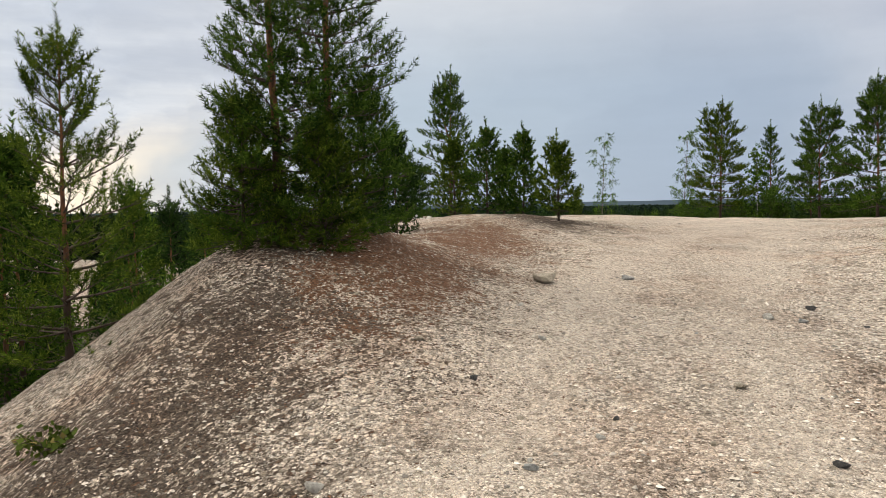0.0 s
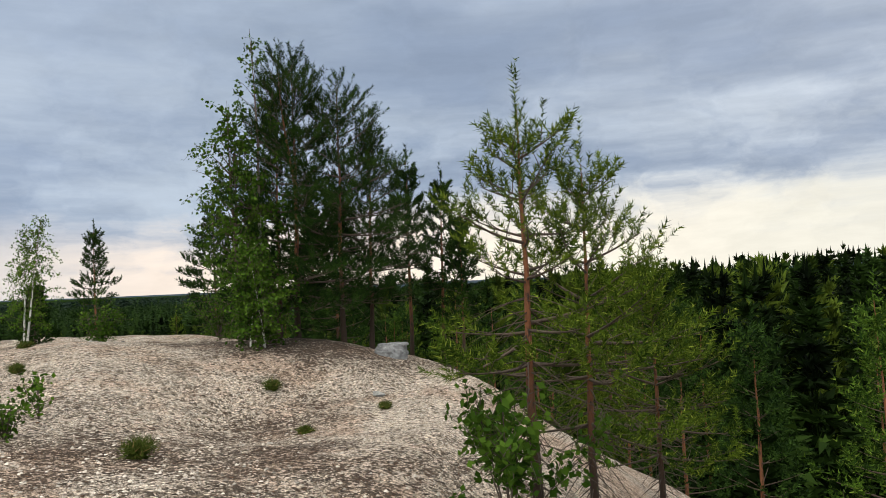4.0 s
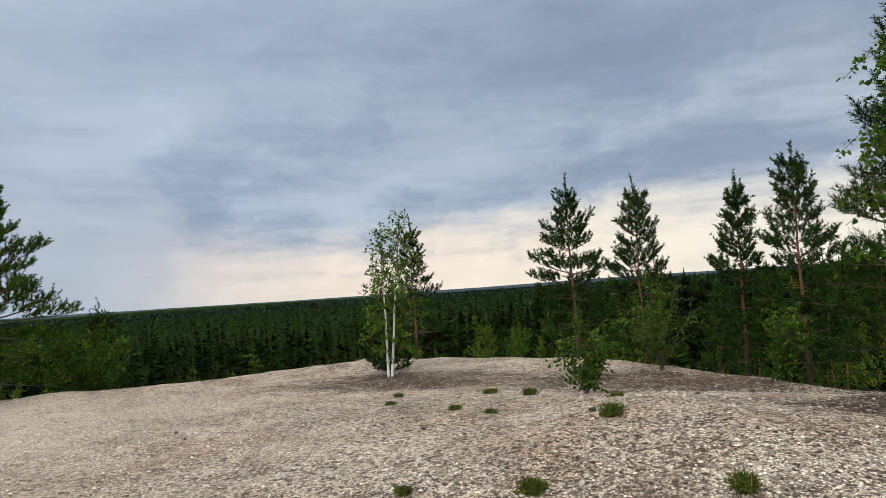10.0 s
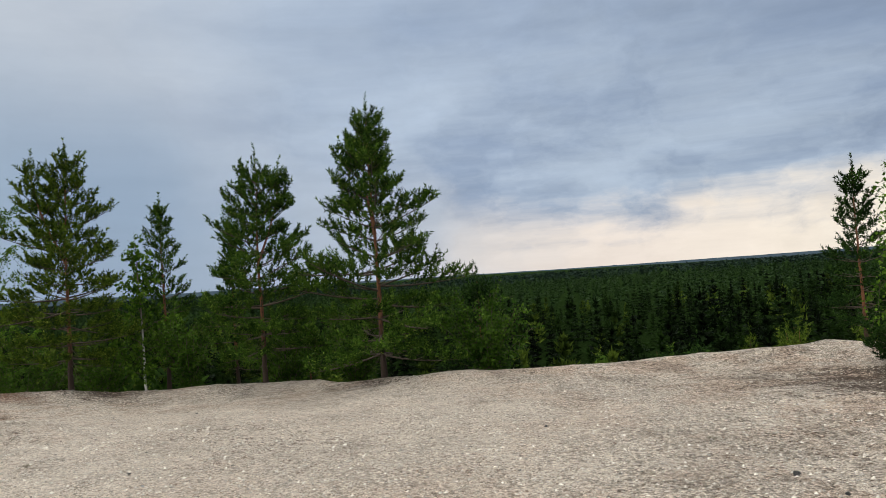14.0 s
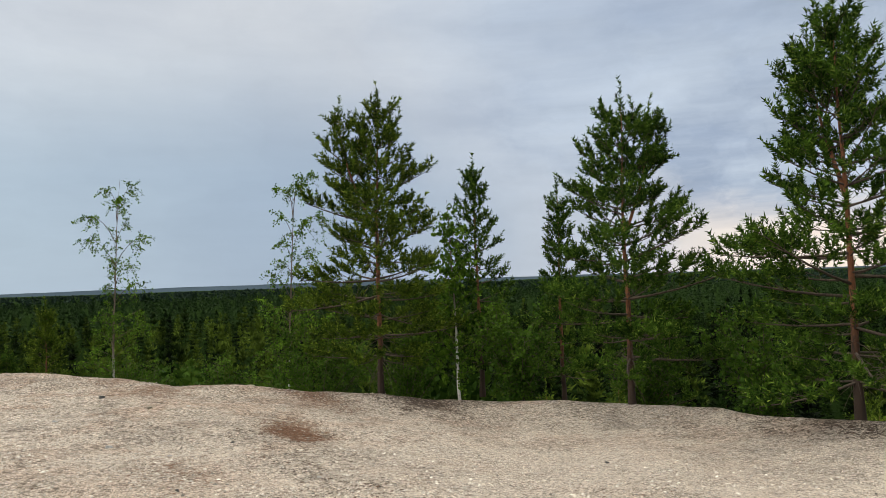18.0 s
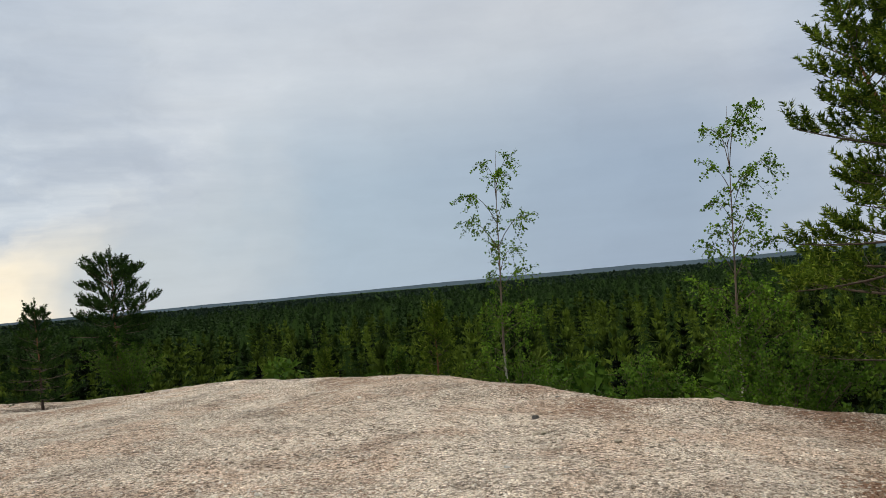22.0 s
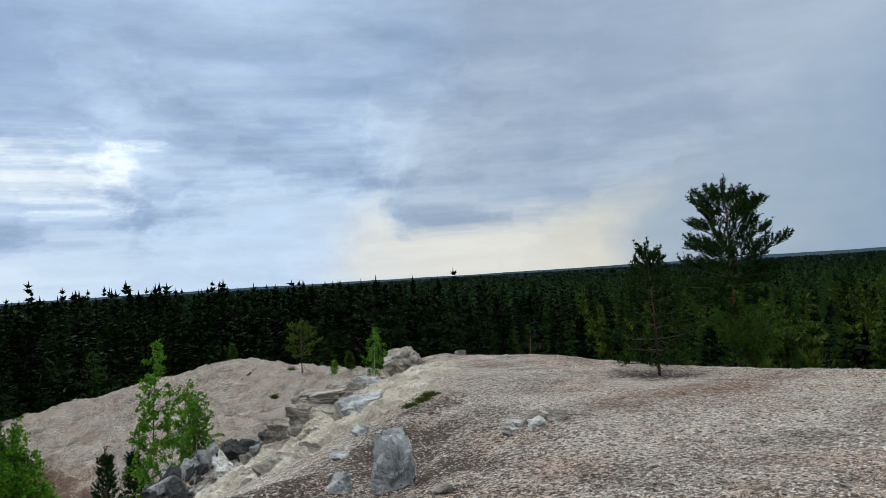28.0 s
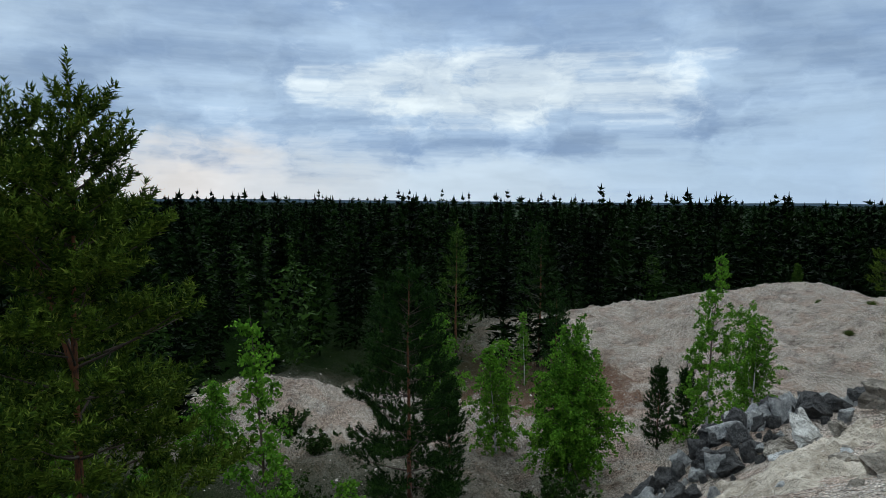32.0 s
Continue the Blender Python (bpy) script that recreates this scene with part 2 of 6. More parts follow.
def make_ground():
    m, n, bsdf = material("crushed_stone_ground", 0.95, 0.15)
    p = object_coord(n)
    wob = n.add("ShaderNodeTexNoise", Scale=26.0, Detail=3.0)
    n.link(p, wob.inputs["Vector"])
    vec = n.tree.nodes.new("ShaderNodeMixRGB")
    vec.blend_type, vec.inputs[0].default_value = "ADD", 0.03
    n.link(p, vec.inputs[1])
    n.link(wob.outputs["Color"], vec.inputs[2])

    def cells(scale):
        v, g = n.add("ShaderNodeTexVoronoi", Scale=scale), n.add("ShaderNodeTexVoronoi", Scale=scale)
        g.feature = "DISTANCE_TO_EDGE"
        n.link(vec.outputs[0], v.inputs["Vector"])
        n.link(vec.outputs[0], g.inputs["Vector"])
        c = n.add("ShaderNodeSeparateColor")
        n.link(v.outputs["Color"], c.inputs[0])
        return c.outputs[0], c.outputs[1], g.outputs["Distance"]

    b1, b2, gap = cells(31.0)
    s1, s2, gap2 = cells(78.0)
    tr = attr(n, "track")
    tones = [(0.0, (0.040, 0.031, 0.023)), (0.11, (0.26, 0.21, 0.16)), (0.26, (0.72, 0.605, 0.50)), (0.66, (0.93, 0.805, 0.685)), (1.0, (1.0, 0.93, 0.84))]
    stone, fine = n.ramp(b1, tones), n.ramp(s1, tones)
    # every second cell is a coarse stone, the rest is filled with finer chips
    coarse = n.math("MULTIPLY", n.span(b2, 0.34, 0.38), n.math("SUBTRACT", 1.0, n.math("MULTIPLY", tr, 0.75)))
    col = n.mix(coarse, fine, stone)
    chink = n.mix(coarse, n.span(gap2, 0.02, 0.14, 0.55, 0.0), n.span(gap, 0.02, 0.10, 0.75, 0.0))
    col = n.mix(chink, col, (0.05, 0.040, 0.030))
    # dark chinks between handfuls of stones, fewer where the ground is beaten
    loose_part = n.math("SUBTRACT", 1.0, n.math("MULTIPLY", tr, 0.38))
    grit = n.math("ADD", n.noise(p, 23.0, 7.0, 0.80), n.math("MULTIPLY", n.math("SUBTRACT", n.noise(p, 1.1, 5.0, 0.65), 0.52), 0.26))
    col = n.mix(n.math("MULTIPLY", n.span(grit, 0.51, 0.56, 0.0, 0.90), loose_part), col, n.mix(s2, (0.035, 0.027, 0.021), (0.20, 0.16, 0.125)))
    col = n.mix(n.math("MULTIPLY", n.span(n.noise(p, 43.0, 5.0, 0.75), 0.56, 0.64, 0.0, 0.7), loose_part), col, (0.055, 0.044, 0.034))
    # dust beaten into the track
    dust = n.math("MULTIPLY", n.span(n.noise(p, 2.3, 6.0, 0.7), 0.36, 0.62), n.math("ADD", n.math("MULTIPLY", tr, 0.22), 0.06))
    col = n.mix(dust, col, n.mix(n.noise(p, 24.0, 4.0, 0.7), (0.64, 0.54, 0.445), (0.97, 0.86, 0.74)))
    # handfuls of darker stone, then reddish and grey crusts over metres, as stains that leave the stones to be told apart
    lump = n.noise(p, 6.5, 6.0, 0.74)
    clean = n.math("SUBTRACT", 1.0, n.math("MULTIPLY", tr, 0.82))
    col = n.mix(n.math("MULTIPLY", n.span(lump, 0.50, 0.66, 0.0, 0.50), clean), col, (0.48, 0.44, 0.40), "MULTIPLY")
    col = n.mix(n.math("MULTIPLY", n.span(n.noise(p, 0.8, 6.0, 0.65), 0.46, 0.60, 0.0, 0.50), clean), col, (0.80, 0.62, 0.53), "MULTIPLY")
    col = n.mix(n.math("MULTIPLY", n.span(n.noise(p, 0.7, 7.0, 0.72, 2.2), 0.52, 0.64, 0.0, 0.75), clean), col, (0.55, 0.54, 0.54), "MULTIPLY")
    li = attr(n, "litter")
    speck = n.math("ADD", n.math("ADD", n.math("MULTIPLY", n.math("SUBTRACT", b1, 0.5), 0.62), n.math("MULTIPLY", n.math("SUBTRACT", s1, 0.5), 0.42)), n.math("MULTIPLY", n.math("SUBTRACT", lump, 0.5), 0.7))
    keep = n.span(n.math("ADD", n.math("MULTIPLY", li, 0.74), speck), 0.40, 0.56, 0.0, 0.93)
    col = n.mix(keep, col, n.mix(s2, (0.018, 0.012, 0.009), (0.095, 0.066, 0.048)))
    ru = attr(n, "rust")
    col = n.mix(n.span(n.math("ADD", ru, speck), 0.32, 0.55, 0.0, 0.82), col, n.mix(s2, (0.075, 0.032, 0.015), (0.26, 0.130, 0.072)))
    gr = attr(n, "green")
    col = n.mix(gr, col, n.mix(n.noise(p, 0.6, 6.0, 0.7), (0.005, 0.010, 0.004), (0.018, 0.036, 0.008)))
    n.link(col, bsdf.inputs["Base Color"])
    n.link(n.math("MULTIPLY", n.math("SUBTRACT", 1.0, gr), 0.12), bsdf.inputs["Specular IOR Level"])
    h = n.math("MULTIPLY", n.mix(coarse, n.span(gap2, 0.0, 0.3, 0.0, 0.4), n.span(gap, 0.0, 0.22, 0.0, 1.0)), n.math("ADD", b2, 0.4))
    h = n.math("ADD", h, n.math("ADD", n.math("MULTIPLY", lump, 1.1), n.math("MULTIPLY", n.noise(p, 2.0, 6.0, 0.7), 1.4)))
    bump(n, bsdf, h, 1.0, 0.07)
    return m


def make_leaf(name, lo, hi, tip=None, through=0.25, scale=3.0, each=0.6):
    """Foliage: leaf by leaf tone, with some light let through."""
    m, n, bsdf = material(name, 0.75, 0.04)
    rnd = island(n)
    p = object_coord(n)
    mixv = n.math("ADD", n.math("MULTIPLY", rnd, each), n.math("MULTIPLY", n.span(n.noise(p, scale, 3.0), 0.35, 0.65), 1.0 - each))
    col = n.mix(n.math("POWER", mixv, 1.5), lo, hi)
    if tip:
        col = n.mix(n.span(rnd, 0.88, 0.95), col, tip)
    n.link(col, bsdf.inputs["Base Color"])
    tr = n.add("ShaderNodeBsdfTranslucent")
    n.link(col, tr.inputs[0])
    mx = n.add("ShaderNodeMixShader", Fac=through)
    n.link(bsdf.outputs[0], mx.inputs[1])
    n.link(tr.outputs[0], mx.inputs[2])
    o = [q for q in n.tree.nodes if q.type == "OUTPUT_MATERIAL"][0]
    n.link(mx.outputs[0], o.inputs[0])
    return m


def make_bark(name, low, high, turn, dark, scale=9.0):
    """Bark that changes from low to high on the stem at turn metres above its foot."""
    m, n, bsdf = material(name, 0.9, 0.2)
    p = object_coord(n)
    s = n.add("ShaderNodeSeparateXYZ")
    n.link(p, s.inputs[0])
    st = n.add("ShaderNodeMapping")
    st.inputs["Scale"].default_value = (1, 1, 0.3)
    n.link(p, st.inputs[0])
    grain = n.noise(st.outputs[0], scale * 4, 6.0, 0.7)
    col = n.mix(n.span(s.outputs[2], turn - 0.5, turn + 0.6), low, high)
    col = n.mix(n.span(grain, 0.48, 0.66), col, dark)
    n.link(col, bsdf.inputs["Base Color"])
    bump(n, bsdf, grain, 0.8, 0.02)
    return m


def make_birch_bark():
    m, n, bsdf = material("white_birch_bark", 0.7, 0.3)
    p = object_coord(n)
    st = n.add("ShaderNodeMapping")
    st.inputs["Scale"].default_value = (1, 1, 3.2)
    n.link(p, st.inputs[0])
    scar = n.span(n.noise(st.outputs[0], 9.0, 4.0, 0.6), 0.58, 0.66)
    s = n.add("ShaderNodeSeparateXYZ")
    n.link(p, s.inputs[0])
    col = n.mix(scar, (0.50, 0.485, 0.455), (0.06, 0.05, 0.045))
    col = n.mix(n.span(s.outputs[2], 1.4, 2.6), col, (0.10, 0.07, 0.055))
    n.link(col, bsdf.inputs["Base Color"])
    bump(n, bsdf, scar, 0.4, 0.01)
    return m


def make_rock(name, a, b, lichen):
    m, n, bsdf = material(name, 0.9, 0.25)
    p = object_coord(n)
    n1, n2 = n.noise(p, 2.2, 8.0, 0.65), n.noise(p, 14.0, 6.0, 0.7)
    col = n.mix(n.span(n1, 0.35, 0.65), a, b)
    col = n.mix(n.span(n2, 0.52, 0.68, 0.0, 0.7), col, lichen)
    col = n.mix(n.span(n.noise(p, 40.0, 4.0, 0.7), 0.55, 0.7, 0.0, 0.6), col, (0.05, 0.05, 0.048))
    n.link(col, bsdf.inputs["Base Color"])
    crack = n.add("ShaderNodeTexVoronoi", Scale=3.0)
    crack.feature = "DISTANCE_TO_EDGE"
    warp = n.tree.nodes.new("ShaderNodeMixRGB")
    warp.blend_type, warp.inputs[0].default_value = "ADD", 0.22
    wn = n.add("ShaderNodeTexNoise", Scale=4.0, Detail=5.0)
    n.link(p, wn.inputs["Vector"])
    n.link(p, warp.inputs[1])
    n.link(wn.outputs["Color"], warp.inputs[2])
    n.link(warp.outputs[0], crack.inputs["Vector"])
    cleft = n.span(crack.outputs["Distance"], 0.0, 0.05, 1.0, 0.0)
    relief = n.math("ADD", n.math("MULTIPLY", n1, 1.6), n.math("MULTIPLY", n2, 0.8))
    bump(n, bsdf, n.math("SUBTRACT", relief, n.math("MULTIPLY", cleft, 0.12)), 1.0, 0.10)
    return m


def make_pebble():
    m, n, bsdf = material("loose_pebbles", 0.9, 0.2)
    r = island(n)
    p = object_coord(n)
    col = n.ramp(r, [(0.0, (0.10, 0.09, 0.08)), (0.22, (0.34, 0.31, 0.27)), (0.6, (0.48, 0.43, 0.37)), (1.0, (0.64, 0.59, 0.52))])
    col = n.mix(n.span(n.noise(p, 60.0, 4.0), 0.45, 0.7, 0.0, 0.5), col, (0.28, 0.25, 0.22))
    n.link(col, bsdf.inputs["Base Color"])
    bump(n, bsdf, n.noise(p, 80.0, 4.0), 0.5, 0.01)
    return m


M_GROUND = make_ground()
M_NEEDLE = make_leaf("pine_needles", (0.006, 0.020, 0.003), (0.082, 0.158, 0.018), (0.13, 0.19, 0.03), 0.14)
M_NEEDLE_DARK = make_leaf("dark_pine_needles", (0.003, 0.011, 0.003), (0.040, 0.084, 0.014), None, 0.10)
M_NEEDLE_YELLOW = make_leaf("yellowish_pine_needles", (0.009, 0.025, 0.003), (0.118, 0.178, 0.017), (0.17, 0.21, 0.03), 0.14)
M_BIRCH_LEAF = make_leaf("birch_leaves", (0.030, 0.090, 0.006), (0.195, 0.390, 0.032), None, 0.36)
M_RIM_BIRCH = make_leaf("rim_birch_leaves", (0.018, 0.052, 0.005), (0.125, 0.225, 0.022), None, 0.28)
M_SHRUB_LEAF = make_leaf("shrub_leaves", (0.016, 0.044, 0.005), (0.080, 0.150, 0.017), None, 0.26)
M_HEATH = make_leaf("dry_green_tuft", (0.03, 0.048, 0.008), (0.095, 0.125, 0.024), (0.18, 0.13, 0.05), 0.2)
# near-black needles: shade within the crowns is put into the base colour
M_FOREST_SHADED = make_leaf("spruce_needles_painted_shade", (0.0008, 0.0025, 0.0006), (0.0115, 0.027, 0.0038), None, 0.02, 0.22, 0.18)
M_FOREST_PINE = make_leaf("forest_pine_needles", (0.004, 0.011, 0.0015), (0.095, 0.140, 0.018), None, 0.06, 0.22, 0.18)
# bluish needles: aerial haze is mixed into the colour of the last trees
M_FOREST_LAST_HAZED = make_leaf("horizon_needles_painted_haze", (0.010, 0.020, 0.014), (0.024, 0.042, 0.030), None, 0.0, 0.02, 0.5)
M_SAPLING = make_leaf("sapling_leaves", (0.014, 0.036, 0.005), (0.062, 0.118, 0.014), None, 0.2, 0.5, 0.5)
# a fainter share of haze is mixed into these needles, lifting their darks
M_FOREST_FAR_HAZED = make_leaf("far_needles_painted_haze", (0.007, 0.017, 0.005), (0.026, 0.052, 0.014), None, 0.0, 0.06, 0.4)
M_PINE_BARK = make_bark("pine_bark", (0.040, 0.027, 0.020), (0.17, 0.070, 0.034), 1.0, (0.035, 0.026, 0.022))
M_GREY_BARK = make_bark("grey_branch_bark", (0.075, 0.058, 0.046), (0.075, 0.055, 0.042), 1.0, (0.03, 0.024, 0.02))
M_BIRCH_BARK = make_birch_bark()
M_FOREST_LEAF = make_leaf("forest_leaves", (0.007, 0.018, 0.003), (0.040, 0.078, 0.012), None, 0.12, 0.05)
M_ROCK_PALE = make_rock("pale_quarry_rock", (0.17, 0.148, 0.12), (0.46, 0.41, 0.34), (0.11, 0.10, 0.088))
M_ROCK_GREY = make_rock("grey_quarry_rock", (0.28, 0.285, 0.285), (0.58, 0.58, 0.565), (0.70, 0.70, 0.68))
M_ROCK_DARK = make_rock("dark_blasted_rock", (0.045, 0.045, 0.047), (0.12, 0.117, 0.113), (0.24, 0.24, 0.23))
M_ROCK_SAND = make_rock("pale_cemented_sand_rock", (0.36, 0.305, 0.235), (0.60, 0.53, 0.43), (0.66, 0.60, 0.51))
M_ROCK_BLUE = make_rock("bluish_grey_rock", (0.11, 0.115, 0.12), (0.26, 0.27, 0.28), (0.36, 0.37, 0.37))
M_ROCK_WHITE = make_rock("white_quartz_rock", (0.46, 0.44, 0.40), (0.76, 0.74, 0.69), (0.34, 0.31, 0.27))
M_PEBBLE = make_pebble()
# blue-grey base colour stands in for the haze over the distant woods
M_HAZED_HILLS, _hn, _hb = material("distant_hills_painted_haze", 1.0, 0.0)
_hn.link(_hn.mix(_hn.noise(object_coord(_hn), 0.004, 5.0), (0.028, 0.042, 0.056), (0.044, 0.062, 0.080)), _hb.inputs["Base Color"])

# ---- the ground: one sheet from the hilltop to the horizon ----
RAMP_X = [-60, -24, -9, -4, 0, 3.5, 6.6, 12, 30]
RAMP_Z = [-0.95, -0.19, -0.27, -0.47, -0.72, -0.98, -1.3, -1.95, -4.2]
# outline of the flat hilltop
EDGE = np.array([(40, 1.2), (8, 1.4), (4, 2.0), (1.75, 3.5), (0.75, 5.1), (0.7, 7.5), (0.1, 10.0), (-3.0, 12.6), (-7, 15.6), (-11, 17.4), (-14.8, 17.8), (-17.0, 15.4),
                 (-19.5, 12.3), (-23.8, 11.7), (-26.0, 9.2), (-27.6, 7.2), (-28.6, 5.2), (-31.3, 4.0), (-33.6, 2.6), (-35.6, 0.8), (-37.2, -2.5), (-39.5, -6.5), (-38.6, -10.5),
                 (-36.7, -12.7), (-35.2, -11.6), (-33.7, -9.9), (-32.2, -8.7), (-30.3, -7.8), (-28.6, -7.3), (-26.4, -6.9), (-23.0, -5.6), (-16, -5.2), (-9, -4.6), (-2.0, -5.3), (1.5, -5.0), (8, -5.5), (40, -9)], dtype=float)
# knolls and hollows: x, y, height, reach along x, reach along y
KNOLLS = [(-5.4, 8.6, 0.52, 3.4, 2.8), (-2.2, 6.9, -0.28, 0.9, 1.2), (-9.5, -2.0, 0.36, 6.0, 2.4), (-1.0, -3.9, 0.72, 2.8, 1.6), (-1.8, 3.6, 0.16, 2.2, 1.4),
          (-36.5, -6.0, -0.18, 3.0, 3.0), (-39.0, -6.8, -0.26, 2.4, 3.0), (-20.0, 3.0, 0.05, 4.0, 3.0), (-31.2, 2.2, 0.10, 2.0, 1.2), (-31.5, -6.5, 0.05, 3.5, 2.2), (-30.3, -7.3, -0.10, 1.6, 0.9), (-30.7, -13.7, 0.45, 1.4, 1.0), (-36.0, -12.4, -0.15, 1.6, 1.2), (-15.6, 14.2, -0.17, 4.5, 3.0),
          (-23.4, 9.6, -0.50, 5.2, 3.8), (-18.9, 11.8, 0.10, 1.6, 1.4), (-23.5, 5.9, -0.06, 1.2, 0.7), (4.6, -4.6, -0.55, 3.2, 1.4), (-27.8, -6.2, -0.36, 2.0, 1.5), (-2.4, 10.0, 0.33, 1.6, 1.3), (-36.2, -12.6, 0.3, 1.2, 1.0), (-30.2, -4.6, 0.14, 1.2, 0.8)]
HEAPS = [(-53, -41, 1.9, 8, 9), (-55, -50, 1.2, 5, 5), (-42.5, -40.5, 1.6, 6.5, 7), (-49, -29, 1.7, 8, 6), (-23.3, -28.0, 1.0, 3.2, 2.4)]


def edge_distance(x, y):
    """Distance to the hilltop's outline, negative inside."""
    best, inside = np.full(x.shape, 1e9), np.zeros(x.shape, bool)
    for (ax, ay), (bx, by) in zip(EDGE, np.roll(EDGE, -1, 0)):
        ex, ey = bx - ax, by - ay
        k = np.clip(((x - ax) * ex + (y - ay) * ey) / (ex * ex + ey * ey), 0, 1)
        best = np.minimum(best, np.hypot(x - ax - k * ex, y - ay - k * ey))
        cross = (ay > y) != (by > y)
        with np.errstate(divide="ignore", invalid="ignore"):
            inside ^= cross & (x < (bx - ax) * (y - ay) / (by - ay) + ax)
    return np.where(inside, -best, best)


def wave(x, y, seed, size):
    """Smooth pseudo-random relief of about unit height."""
    r = np.random.RandomState(seed)
    total = np.zeros(np.shape(x))
    for _ in range(9):
        a, f, p = r.rand() * 6.283, (0.6 + r.rand() * 1.1) / size * 6.283, r.rand() * 6.283
        total = total + np.sin((x * math.cos(a) + y * math.sin(a)) * f + p + 1.3 * np.sin((y * math.cos(a) - x * math.sin(a)) * f * 0.6 + p * 2))
    return total / 4.0


def ground_z(x, y):
    x, y = np.asarray(x, float), np.asarray(y, float)
    d = edge_distance(x, y) + 0.25 * wave(x, y, 5, 4.0)
    top = np.interp(x, RAMP_X, RAMP_Z)
    for kx, ky, kh, rx, ry in KNOLLS:
        top = top + kh * np.exp(-((x - kx) / rx) ** 2 - ((y - ky) / ry) ** 2)
    top = top + 0.035 * wave(x, y, 1, 3.2) + 0.012 * wave(x, y, 2, 0.9)
    out = np.maximum(d, -3.0) + 1.0
    steep = 0.72 - 0.26 * np.exp(-((x + 32) / 5) ** 2 - ((y + 11.5) / 4.5) ** 2)
    drop = np.where(out > 0, steep * (np.sqrt(out * out + 1.6) - 1.265), 0.0) - steep * (math.sqrt(1 + 1.6) - 1.265) * 0.25 * (out > 0)
    drop = np.maximum(drop, 0)
    hill = top - drop
    south = 1 / (1 + np.exp(-np.clip((-9 - y) / 3.0, -40, 40))) * np.exp(-(np.maximum(0, np.abs(x + 38) - 22) / 10) ** 2)
    floor = -12.0 + south * 6.2 - 2.2 * south * np.clip((-y - 45) / 25, 0, 1)
    for hx, hy, hh, rx, ry in HEAPS:
        floor = floor + hh * np.exp(-((x - hx) / rx) ** 2 - ((y - hy) / ry) ** 2)
    floor = floor + 0.28 * wave(x, y, 3, 11.0) * (1 + 0.6 * (1 - south)) + 0.11 * wave(x, y, 4, 2.6) + 0.05 * wave(x, y, 6, 1.1) + south * (0.28 - 0.30 * np.abs(wave(x, y, 7, 3.4)) - 0.12 * np.abs(wave(x, y, 8, 1.3)))
    k = 1.1
    return 0.5 * (hill + floor + np.sqrt((hill - floor) ** 2 + k * k)) - 0.0 - np.where(d < -1, 0.5 * k * k / np.maximum(hill - floor, 1) * 0.5, 0)


def far_rise(x, y):
    """How far the land rises away from the hill."""
    d = np.hypot(x + 15, y)
    return 3.2 * np.clip((d - 75) / 60, 0, 1) + np.clip((d - 500) / 2500, 0, 1) ** 1.3 * (9.0 + 5.0 * wave(x, y, 21, 1500.0))


def gz(x, y):
    return float(ground_z(np.array([x]), np.array([y]))[0])


def lines(lo, hi, step, far):
    core = np.arange(lo, hi + step / 2, step)
    grow, s, v = [], step, 0.0
    while v < far:
        s *= 1.17
        v += s
        grow.append(v)
    grow = np.array(grow)
    return np.concatenate([lo - grow[::-1], core, hi + grow])


def mesh_from(name, verts, faces, smooth=False, size=None):
    """A mesh from arrays; faces is (n, 3) or (n, 4)."""
    verts, faces = np.asarray(verts, np.float32), np.asarray(faces, np.int32)
    me = bpy.data.meshes.new(name)
    n, k = faces.shape
    me.vertices.add(len(verts))
    me.vertices.foreach_set("co", verts.ravel())
    me.loops.add(n * k)
    me.loops.foreach_set("vertex_index", faces.ravel())
    me.polygons.add(n)
    me.polygons.foreach_set("loop_start", np.arange(0, n * k, k, dtype=np.int32))
    me.polygons.foreach_set("loop_total", np.full(n, k, np.int32))
    me.polygons.foreach_set("use_smooth", np.full(n, smooth))
    me.update(calc_edges=True)
    return me


def attribute(me, name, values):
    a = me.attributes.new(name, "FLOAT", "POINT")
    a.data.foreach_set("value", np.asarray(values, np.float32))


